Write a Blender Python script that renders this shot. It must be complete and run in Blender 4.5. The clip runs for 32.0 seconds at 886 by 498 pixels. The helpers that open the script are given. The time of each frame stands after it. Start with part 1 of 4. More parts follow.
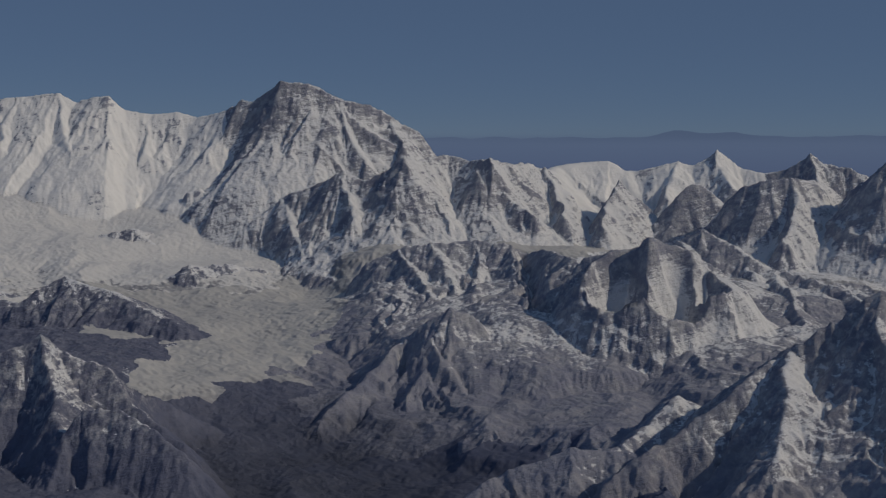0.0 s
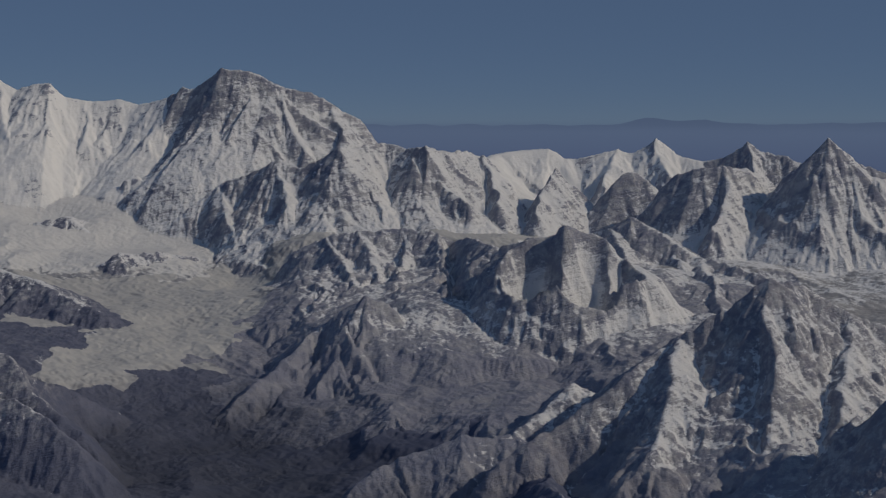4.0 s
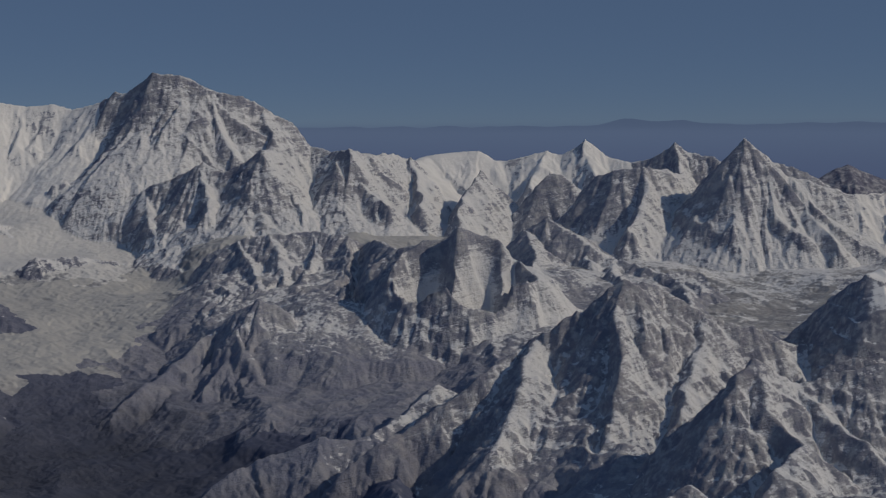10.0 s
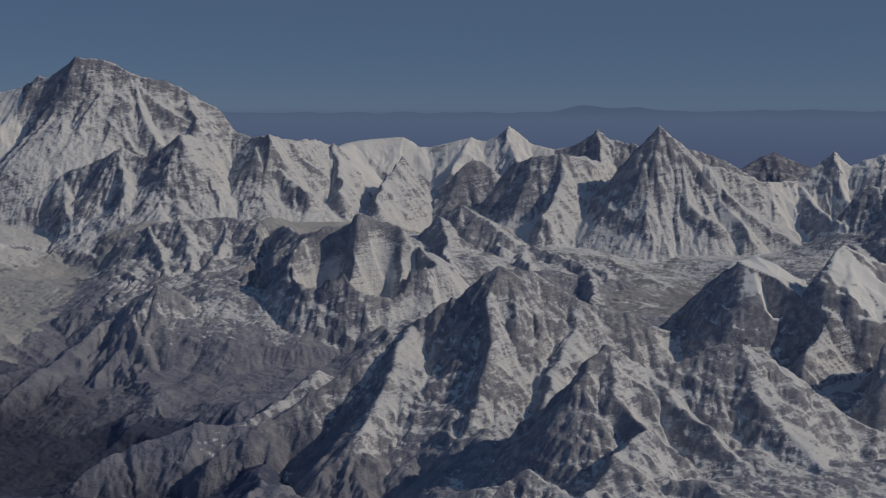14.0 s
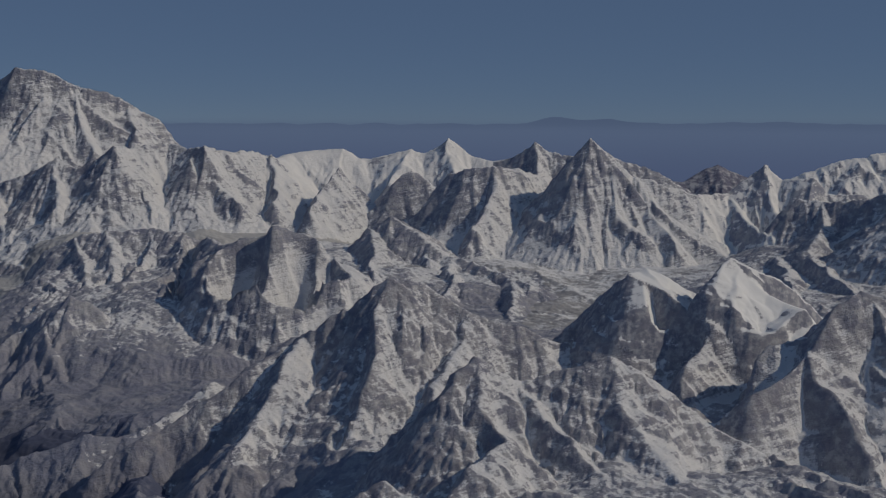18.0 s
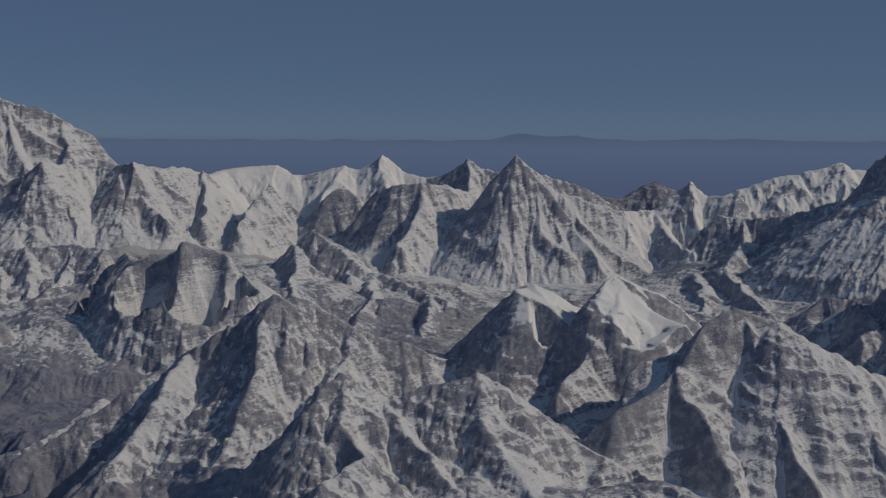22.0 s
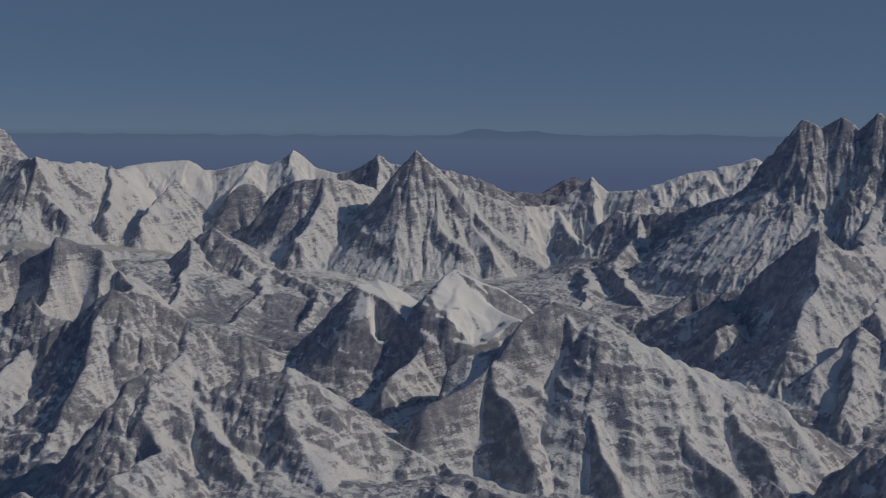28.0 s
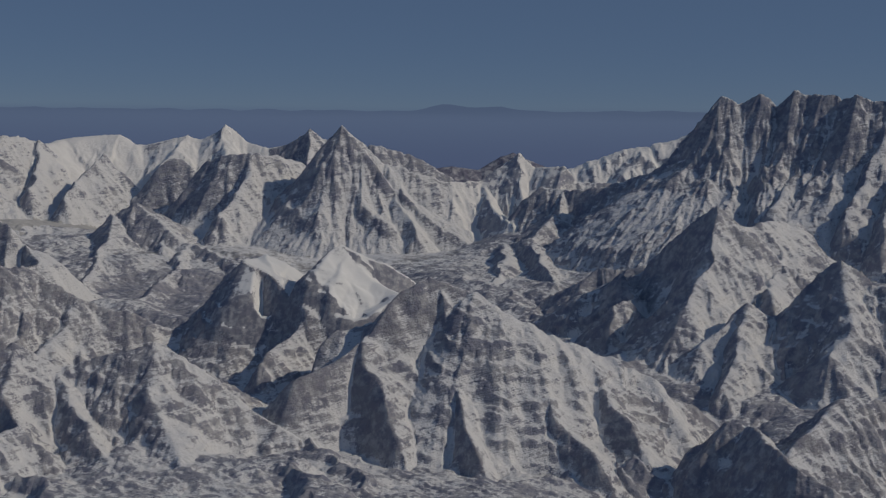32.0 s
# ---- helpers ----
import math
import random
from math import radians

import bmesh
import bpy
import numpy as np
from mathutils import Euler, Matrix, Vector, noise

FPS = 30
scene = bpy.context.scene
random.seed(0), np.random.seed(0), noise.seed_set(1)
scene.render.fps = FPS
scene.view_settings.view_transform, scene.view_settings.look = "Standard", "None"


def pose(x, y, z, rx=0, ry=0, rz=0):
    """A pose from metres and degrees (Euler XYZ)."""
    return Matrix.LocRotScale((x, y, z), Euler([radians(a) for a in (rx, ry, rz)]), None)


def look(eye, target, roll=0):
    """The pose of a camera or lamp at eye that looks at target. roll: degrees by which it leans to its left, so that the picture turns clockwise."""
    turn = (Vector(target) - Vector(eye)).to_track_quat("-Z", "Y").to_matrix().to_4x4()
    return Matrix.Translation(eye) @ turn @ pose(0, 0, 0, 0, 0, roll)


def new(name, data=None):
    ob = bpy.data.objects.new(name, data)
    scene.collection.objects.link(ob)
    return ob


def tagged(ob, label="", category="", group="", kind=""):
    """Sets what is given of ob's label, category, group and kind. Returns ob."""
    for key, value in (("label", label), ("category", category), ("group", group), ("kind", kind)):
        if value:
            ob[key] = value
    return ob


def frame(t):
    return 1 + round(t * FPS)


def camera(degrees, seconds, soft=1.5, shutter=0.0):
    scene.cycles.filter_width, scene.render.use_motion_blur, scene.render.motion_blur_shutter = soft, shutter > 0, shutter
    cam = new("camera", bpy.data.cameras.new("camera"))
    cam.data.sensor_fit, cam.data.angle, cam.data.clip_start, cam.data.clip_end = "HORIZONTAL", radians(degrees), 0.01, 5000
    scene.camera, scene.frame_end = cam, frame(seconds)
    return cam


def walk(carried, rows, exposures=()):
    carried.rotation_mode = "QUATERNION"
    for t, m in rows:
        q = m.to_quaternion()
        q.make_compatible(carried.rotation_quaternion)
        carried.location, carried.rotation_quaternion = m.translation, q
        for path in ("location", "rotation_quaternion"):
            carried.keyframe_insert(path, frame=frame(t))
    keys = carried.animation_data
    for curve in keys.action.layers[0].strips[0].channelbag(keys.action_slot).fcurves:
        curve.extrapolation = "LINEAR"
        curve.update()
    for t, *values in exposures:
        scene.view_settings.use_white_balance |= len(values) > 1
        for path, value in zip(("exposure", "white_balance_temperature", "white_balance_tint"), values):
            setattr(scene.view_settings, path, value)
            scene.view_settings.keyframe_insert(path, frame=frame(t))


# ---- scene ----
cam = camera(38.3, 32.0, soft=1.2)
METRES, EYE, TILT, LEAN, TURN = 300.0, 225.0, -5.15, 0.0, 0.0
ROWS = [
    (0.0, 0.0, 0.0, 0.0, 0.0, 0.0, -0.0),
    (0.5, 0.0134, -0.0006, -0.0005, 0.05, -0.21, -0.0),
    (1.0, 0.0306, -0.0015, 0.0004, 0.17, -0.25, 0.06),
    (1.5, 0.0456, -0.0023, 0.0009, 0.04, -0.27, 0.11),
    (2.0, 0.0612, -0.0028, 0.0008, -0.27, -0.35, 0.06),
    (2.5, 0.0757, -0.0034, 0.0008, -0.54, -0.37, 0.03),
    (3.0, 0.0924, -0.0034, 0.0007, -0.68, -0.48, 0.06),
    (3.5, 0.107, -0.0044, 0.0016, -0.74, -0.59, 0.05),
    (5.5, 0.1699, -0.0074, 0.002, -1.15, -0.42, 0.04),
    (6.0, 0.1862, -0.0086, 0.0016, -1.22, -0.36, 0.13),
    (6.5, 0.1997, -0.0109, 0.0012, -0.91, -0.46, 0.27),
    (7.0, 0.2169, -0.0112, 0.0025, -0.88, -0.58, 0.28),
    (7.5, 0.2317, -0.0115, 0.0027, -1.08, -0.52, 0.34),
    (8.0, 0.2477, -0.0121, 0.0016, -1.21, -0.5, 0.32),
    (8.5, 0.2628, -0.0147, 0.0013, -1.07, -0.49, 0.32),
    (9.0, 0.2776, -0.0162, 0.0016, -0.98, -0.55, 0.39),
    (9.5, 0.2933, -0.0177, 0.0023, -0.86, -0.43, 0.38),
    (10.0, 0.3096, -0.0188, 0.0027, -1.04, -0.5, 0.41),
    (10.5, 0.3248, -0.0194, 0.0025, -1.43, -0.62, 0.38),
    (11.0, 0.3409, -0.0201, 0.0028, -1.67, -0.66, 0.37),
    (11.5, 0.3551, -0.0216, 0.0017, -1.58, -0.76, 0.4),
    (12.0, 0.372, -0.0225, 0.0019, -1.58, -1.28, 0.47),
    (12.5, 0.3868, -0.0232, 0.0025, -1.79, -1.68, 0.37),
    (13.0, 0.4043, -0.0233, 0.0032, -2.19, -1.52, 0.33),
    (13.5, 0.4187, -0.0259, 0.0025, -2.49, -1.33, 0.23),
    (15.5, 0.4807, -0.0345, 0.0034, -2.65, -0.74, 0.29),
    (16.0, 0.497, -0.0355, 0.003, -2.89, -0.73, 0.24),
    (16.5, 0.512, -0.0374, 0.0034, -3.14, -0.67, 0.17),
    (17.0, 0.5276, -0.0398, 0.0038, -3.31, -0.53, 0.12),
    (17.5, 0.5423, -0.0414, 0.0039, -3.27, -0.57, 0.16),
    (18.0, 0.5588, -0.0434, 0.0039, -3.33, -0.65, 0.13),
    (18.5, 0.5739, -0.0446, 0.0042, -3.5, -0.64, 0.14),
    (19.0, 0.5903, -0.0464, 0.0038, -3.65, -0.53, 0.1),
    (19.5, 0.6048, -0.0485, 0.0028, -3.85, -0.53, 0.05),
    (20.0, 0.6216, -0.0499, 0.0048, -3.95, -0.59, 0.11),
    (20.5, 0.6364, -0.0514, 0.004, -3.92, -0.51, 0.18),
    (21.0, 0.652, -0.0535, 0.0041, -3.93, -0.37, 0.18),
    (21.5, 0.667, -0.0563, 0.0045, -4.1, -0.07, 0.07),
    (22.0, 0.6828, -0.0583, 0.0042, -4.4, 0.07, 0.12),
    (22.5, 0.6979, -0.0602, 0.0045, -4.35, 0.1, 0.21),
    (23.0, 0.7141, -0.0631, 0.0036, -4.33, 0.41, 0.26),
    (23.5, 0.7287, -0.064, 0.0048, -4.32, 0.17, 0.31),
    (24.0, 0.7458, -0.0651, 0.0045, -4.34, -0.15, 0.27),
    (24.5, 0.7604, -0.0667, 0.0047, -4.57, -0.4, 0.2),
    (25.0, 0.7767, -0.0691, 0.004, -4.97, -0.34, 0.15),
    (25.5, 0.7913, -0.0714, 0.0043, -5.06, -0.21, 0.26),
    (27.5, 0.8532, -0.0796, 0.0049, -5.11, -0.07, 0.16),
    (28.0, 0.87, -0.0814, 0.0039, -5.5, -0.15, 0.13),
    (28.5, 0.8843, -0.0831, 0.0051, -5.7, -0.22, 0.14),
    (29.0, 0.9002, -0.0848, 0.004, -5.63, -0.36, 0.17),
    (29.5, 0.9151, -0.0853, 0.0041, -5.35, -0.69, 0.18),
    (30.0, 0.9317, -0.0873, 0.0044, -5.58, -0.75, 0.08),
    (30.5, 0.9467, -0.0895, 0.0047, -5.84, -0.78, 0.05),
    (31.0, 0.9629, -0.0918, 0.0045, -6.1, -0.85, 0.04),
    (31.5, 0.9778, -0.0935, 0.0033, -6.34, -1.09, 0.05),
    (32.0, 0.9935, -0.0957, 0.0032, -6.62, -1.24, -0.01),
]
walk(cam, [(t, pose(0, 0, EYE, TILT, LEAN, TURN) @ pose(METRES * x, METRES * y, METRES * z, 90 + pitch, roll, yaw)) for t, x, y, z, yaw, pitch, roll in ROWS])

# ---- light: clear high-altitude sky, morning sun from the side of the flight ----
SUN_TURN, SUN_HEIGHT = 108.0, 36.0
world = bpy.data.worlds.new("sky")
scene.world = world
world.use_nodes = True
wn = world.node_tree.nodes
wl = world.node_tree.links
sky = wn.new("ShaderNodeTexSky")
sky.sky_type, sky.sun_disc = "NISHITA", False
sky.sun_elevation, sky.sun_rotation = radians(SUN_HEIGHT), radians(SUN_TURN)
sky.altitude, sky.air_density, sky.dust_density, sky.ozone_density = 7500, 1.0, 0.6, 2.0
calm = wn.new("ShaderNodeMix")
calm.data_type = "RGBA"
calm.inputs[0].default_value = 0.8
wl.new(sky.outputs[0], calm.inputs[6])
calm.inputs[7].default_value = (1.27, 2.06, 3.62, 1)
wl.new(calm.outputs[2], wn["Background"].inputs[0])
wn["Background"].inputs[1].default_value = 0.047

sun = new("sun", bpy.data.lights.new("sun", "SUN"))
sun.data.energy, sun.data.angle, sun.data.color = 1.36, radians(0.6), (1.0, 0.885, 0.72)
toward = Vector((math.sin(radians(SUN_TURN)) * math.cos(radians(SUN_HEIGHT)), math.cos(radians(SUN_TURN)) * math.cos(radians(SUN_HEIGHT)), math.sin(radians(SUN_HEIGHT))))
sun.matrix_world = look(toward * 900 + Vector((200, 600, 0)), (200, 600, 0))


# ---- materials ----
def nodes_of(name):
    m = bpy.data.materials.new(name)
    m.use_nodes = True
    t = m.node_tree
    return m, t.nodes, t.links, t.nodes["Principled BSDF"]


def math_node(n, l, op, a, b=None, c=None):
    k = n.new("ShaderNodeMath")
    k.operation = op
    for i, v in enumerate((a, b, c)):
        if v is None:
            continue
        if isinstance(v, (int, float)):
            k.inputs[i].default_value = v
        else:
            l.new(v, k.inputs[i])
    return k.outputs[0]


def noise_node(n, l, vec, scale, detail=6.0, rough=0.6):
    k = n.new("ShaderNodeTexNoise")
    k.inputs["Scale"].default_value, k.inputs["Detail"].default_value, k.inputs["Roughness"].default_value = scale, detail, rough
    l.new(vec, k.inputs["Vector"])
    return k.outputs[0]


def stretch(n, l, vec, sx, sy, sz):
    k = n.new("ShaderNodeMapping")
    k.inputs["Scale"].default_value = (sx, sy, sz)
    l.new(vec, k.inputs["Vector"])
    return k.outputs[0]


def smooth_between(n, l, v, lo, hi):
    k = n.new("ShaderNodeMapRange")
    k.interpolation_type = "SMOOTHSTEP"
    k.inputs["From Min"].default_value, k.inputs["From Max"].default_value = lo, hi
    l.new(v, k.inputs["Value"])
    return k.outputs[0]


def mix_colour(n, l, f, a, b):
    k = n.new("ShaderNodeMix")
    k.data_type = "RGBA"
    l.new(f, k.inputs[0])
    for i, v in ((6, a), (7, b)):
        if isinstance(v, tuple):
            k.inputs[i].default_value = (*v, 1)
        else:
            l.new(v, k.inputs[i])
    return k.outputs[2]


SNOW_LINE = 82.0


def snow_on_rock(name, bare, rock_a, rock_b, grain=1.0, soft=0.038, relief=1.0, drift=((0.70, 0.705, 0.73), (0.84, 0.835, 0.83)), rag=1.0, line=SNOW_LINE):
    """Snow lies where the broken ground is flatter than the bare limit, in hollows and on ledges; rock shows elsewhere."""
    m, n, l, bsdf = nodes_of(name)
    g = n.new("ShaderNodeNewGeometry")
    at = g.outputs["Position"]
    place = n.new("ShaderNodeSeparateXYZ")
    l.new(at, place.inputs[0])
    block = noise_node(n, l, stretch(n, l, at, 1, 1, 0.7), 0.14 * grain, 4, 0.62)
    tilt = n.new("ShaderNodeVectorRotate")
    tilt.rotation_type = "EULER_XYZ"
    tilt.inputs["Rotation"].default_value = (radians(8), radians(14), 0)
    l.new(at, tilt.inputs["Vector"])
    ledge = noise_node(n, l, stretch(n, l, tilt.outputs[0], 0.05 * grain, 0.05 * grain, 0.42 * grain), 1.0, 5, 0.62)
    crack = noise_node(n, l, stretch(n, l, at, 0.5 * grain, 0.5 * grain, 0.12 * grain), 1.0, 4, 0.6)
    fine_relief = noise_node(n, l, at, 0.55 * grain, 5, 0.7)
    rise = math_node(n, l, "MULTIPLY_ADD", ledge, 0.42, math_node(n, l, "MULTIPLY_ADD", crack, 0.22, math_node(n, l, "MULTIPLY_ADD", fine_relief, 0.27, math_node(n, l, "MULTIPLY", block, 0.4))))
    bump = n.new("ShaderNodeBump")
    bump.inputs["Strength"].default_value, bump.inputs["Distance"].default_value = min(1.0, relief), 2.4 * relief / grain
    l.new(rise, bump.inputs["Height"])
    l.new(bump.outputs[0], bsdf.inputs["Normal"])
    up, broad = n.new("ShaderNodeSeparateXYZ"), n.new("ShaderNodeSeparateXYZ")
    l.new(bump.outputs[0], up.inputs[0])
    l.new(g.outputs["Normal"], broad.inputs[0])
    flat = math_node(n, l, "MULTIPLY_ADD", up.outputs["Z"], 0.4, math_node(n, l, "MULTIPLY", broad.outputs["Z"], 0.6))
    patch = noise_node(n, l, at, 0.06 * grain, 8, 0.66)
    fine = noise_node(n, l, at, 0.62 * grain, 6, 0.72)
    seam = noise_node(n, l, stretch(n, l, tilt.outputs[0], 0.16 * grain, 0.16 * grain, 1.0 * grain), 1.0, 4, 0.62)
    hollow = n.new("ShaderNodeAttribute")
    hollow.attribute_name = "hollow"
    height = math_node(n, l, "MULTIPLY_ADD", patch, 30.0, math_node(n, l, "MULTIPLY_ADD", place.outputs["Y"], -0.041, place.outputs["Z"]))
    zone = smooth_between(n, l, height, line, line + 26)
    low_tone = smooth_between(n, l, height, line - 28, line + 3)
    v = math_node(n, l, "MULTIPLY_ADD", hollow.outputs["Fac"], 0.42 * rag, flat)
    v = math_node(n, l, "MULTIPLY_ADD", math_node(n, l, "SUBTRACT", zone, 1.0), 0.7, v)
    v = math_node(n, l, "MULTIPLY_ADD", broad.outputs["X"], 0.36, v)  # more snow colour on the sun side: lit and shaded faces painted in
    v = math_node(n, l, "MULTIPLY_ADD", math_node(n, l, "SUBTRACT", patch, 0.5), 1.25 * rag, v)
    v = math_node(n, l, "MULTIPLY_ADD", math_node(n, l, "SUBTRACT", fine, 0.5), 1.15 * rag, v)
    v = math_node(n, l, "MULTIPLY_ADD", math_node(n, l, "SUBTRACT", ledge, 0.5), 0.65 * rag, v)
    v = math_node(n, l, "MULTIPLY_ADD", math_node(n, l, "SUBTRACT", seam, 0.5), 0.6 * rag, v)
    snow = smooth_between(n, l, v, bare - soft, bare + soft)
    stone = mix_colour(n, l, smooth_between(n, l, noise_node(n, l, at, 0.09 * grain, 6, 0.65), 0.35, 0.65), rock_a, rock_b)
    # stone gets darker toward low ground
    stone = mix_colour(n, l, low_tone, (0.075, 0.083, 0.115), stone)
    powder = math_node(n, l, "MULTIPLY", zone, smooth_between(n, l, noise_node(n, l, at, 0.25 * grain, 6, 0.68), 0.42, 0.66))
    dust = mix_colour(n, l, powder, stone, (0.50, 0.50, 0.52))
    white = mix_colour(n, l, noise_node(n, l, at, 0.12 * grain, 5, 0.6), *drift)
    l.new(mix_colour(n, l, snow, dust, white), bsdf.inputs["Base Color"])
    bsdf.inputs["Roughness"].default_value = 0.85
    bsdf.inputs["Specular IOR Level"].default_value = 0.15
    return m


# rock tones below are lifted toward blue to stand in for haze
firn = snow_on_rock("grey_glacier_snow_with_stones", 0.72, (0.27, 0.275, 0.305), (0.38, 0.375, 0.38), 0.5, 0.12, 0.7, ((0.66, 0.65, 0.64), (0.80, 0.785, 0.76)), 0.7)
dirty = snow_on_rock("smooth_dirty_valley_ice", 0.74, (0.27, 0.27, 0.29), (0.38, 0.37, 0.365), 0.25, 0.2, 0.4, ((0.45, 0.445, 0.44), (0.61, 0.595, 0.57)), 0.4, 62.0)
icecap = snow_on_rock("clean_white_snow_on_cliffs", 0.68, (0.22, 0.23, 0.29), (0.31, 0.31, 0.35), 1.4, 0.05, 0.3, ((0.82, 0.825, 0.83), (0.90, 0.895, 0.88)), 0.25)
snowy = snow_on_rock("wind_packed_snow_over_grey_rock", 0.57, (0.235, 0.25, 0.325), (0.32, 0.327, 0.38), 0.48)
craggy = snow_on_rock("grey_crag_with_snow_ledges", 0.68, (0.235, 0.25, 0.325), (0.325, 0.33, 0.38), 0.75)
rough = snow_on_rock("near_hazed_crag_with_snow_ledges", 0.855, (0.225, 0.235, 0.30), (0.325, 0.32, 0.355), 1.1)
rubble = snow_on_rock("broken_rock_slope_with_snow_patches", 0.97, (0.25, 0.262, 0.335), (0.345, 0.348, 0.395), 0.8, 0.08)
# the brown hill is coloured blue-grey for the haze in front of it
brown = snow_on_rock("bare_hazed_far_hill", 1.9, (0.155, 0.16, 0.225), (0.18, 0.18, 0.24), 0.6, 0.05, 0.25)
# the valley's shadow is part of this dark blue base colour
shaded = snow_on_rock("shade_dark_valley_slope", 1.25, (0.09, 0.105, 0.17), (0.125, 0.14, 0.21), 1.0, 0.15, 0.5)
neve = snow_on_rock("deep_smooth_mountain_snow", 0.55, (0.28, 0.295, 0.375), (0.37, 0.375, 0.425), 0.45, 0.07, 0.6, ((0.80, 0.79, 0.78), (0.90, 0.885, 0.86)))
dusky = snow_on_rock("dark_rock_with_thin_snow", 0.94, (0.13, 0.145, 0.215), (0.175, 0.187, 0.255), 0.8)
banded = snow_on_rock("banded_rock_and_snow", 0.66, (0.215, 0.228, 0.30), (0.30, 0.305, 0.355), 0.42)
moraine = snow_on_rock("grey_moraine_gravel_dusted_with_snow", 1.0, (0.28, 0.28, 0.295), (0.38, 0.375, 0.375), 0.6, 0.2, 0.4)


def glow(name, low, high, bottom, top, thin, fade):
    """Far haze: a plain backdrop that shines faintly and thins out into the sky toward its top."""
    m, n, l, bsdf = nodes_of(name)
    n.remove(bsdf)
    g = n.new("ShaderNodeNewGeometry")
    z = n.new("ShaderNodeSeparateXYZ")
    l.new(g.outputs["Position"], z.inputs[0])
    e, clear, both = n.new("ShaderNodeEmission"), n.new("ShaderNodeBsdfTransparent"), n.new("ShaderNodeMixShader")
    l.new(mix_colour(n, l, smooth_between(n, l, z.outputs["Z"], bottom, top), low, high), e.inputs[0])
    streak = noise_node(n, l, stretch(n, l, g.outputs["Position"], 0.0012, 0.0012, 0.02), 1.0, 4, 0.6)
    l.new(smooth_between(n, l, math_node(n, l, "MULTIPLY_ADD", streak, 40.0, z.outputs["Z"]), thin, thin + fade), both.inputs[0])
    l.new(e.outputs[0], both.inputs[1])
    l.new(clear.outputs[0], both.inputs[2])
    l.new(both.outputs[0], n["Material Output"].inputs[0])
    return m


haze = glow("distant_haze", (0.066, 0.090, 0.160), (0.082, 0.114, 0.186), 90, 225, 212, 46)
# the far mountains' haze is a faint glow of their own surface
far_haze = glow("distant_range_haze_glow", (0.066, 0.094, 0.158), (0.070, 0.099, 0.165), 200, 260, 400, 10)

# ---- the terrain: crests and valley floors, in plan ----
PEAKS, FLOORS = [], []


def crest(name, *line, a=(1.1, 50, 0.7), b=(1.1, 50, 0.7), r=0.6, lean=0.3, ribs=0.42):
    """A crest line. a and b: how steep the ground falls on its left and on its right: near slope, breadth of it, slope beyond. r: how round the crest is. lean: how far its ribs drift along it on the way down. ribs: how strong they are."""
    return name, line, a, b, r, lean, ribs


def mountain(name, label, *crests):
    PEAKS.append((name, label, crests))


COULOIRS = []


def couloir(steep, *line):
    """A gully cut into a face, with walls of that steepness."""
    COULOIRS.append((steep, line))


def valley(name, label, *points):
    FLOORS.append((name, label, points))


# ---- plan ----
mountain("snow_peak", "snow covered twin peak above a wide white glacier basin",
    crest("summit_ridge", (-459.9, 1195, 249.9), (-427, 1192, 256.1), (-379.1, 1190, 260.2), (-357.7, 1189, 263.8), (-341.7, 1187, 253.9), (-322.2, 1183, 259), (-306.3, 1182, 260.5), (-291.7, 1185, 247.1), (-269.5, 1190, 243), (-248.4, 1190, 245.6), (-226.4, 1184, 240.3), (-198.9, 1176, 246.9), b=(0.95, 36, 0.62), ribs=0.15, a=(1.1, 36, 0.62)),
    crest("spur", (-357.7, 1189, 263.8), (-348, 1165, 241.6), (-335, 1140, 221.3), (-322.6, 1120, 209), a=(0.77, 36, 0.62), b=(1.3, 36, 0.62), ribs=0.15, r=1.0),
    crest("spur", (-394.8, 1190, 259.2), (-395.8, 1160, 233.9), (-391.2, 1130, 213.8), a=(0.68, 36, 0.62), b=(1.17, 36, 0.62), ribs=0.15, r=1.0),
    crest("spur", (-269.5, 1190, 243), (-268.3, 1165, 223.7), (-266.4, 1140, 208.7), a=(0.77, 36, 0.62), b=(1.3, 36, 0.62), ribs=0.15, r=1.0),
    crest("spur", (-228.9, 1197, 240.5), (-225.7, 1165, 221.2), (-225.2, 1135, 203.8), a=(0.77, 36, 0.62), b=(1.3, 36, 0.62), ribs=0.15, r=1.0))
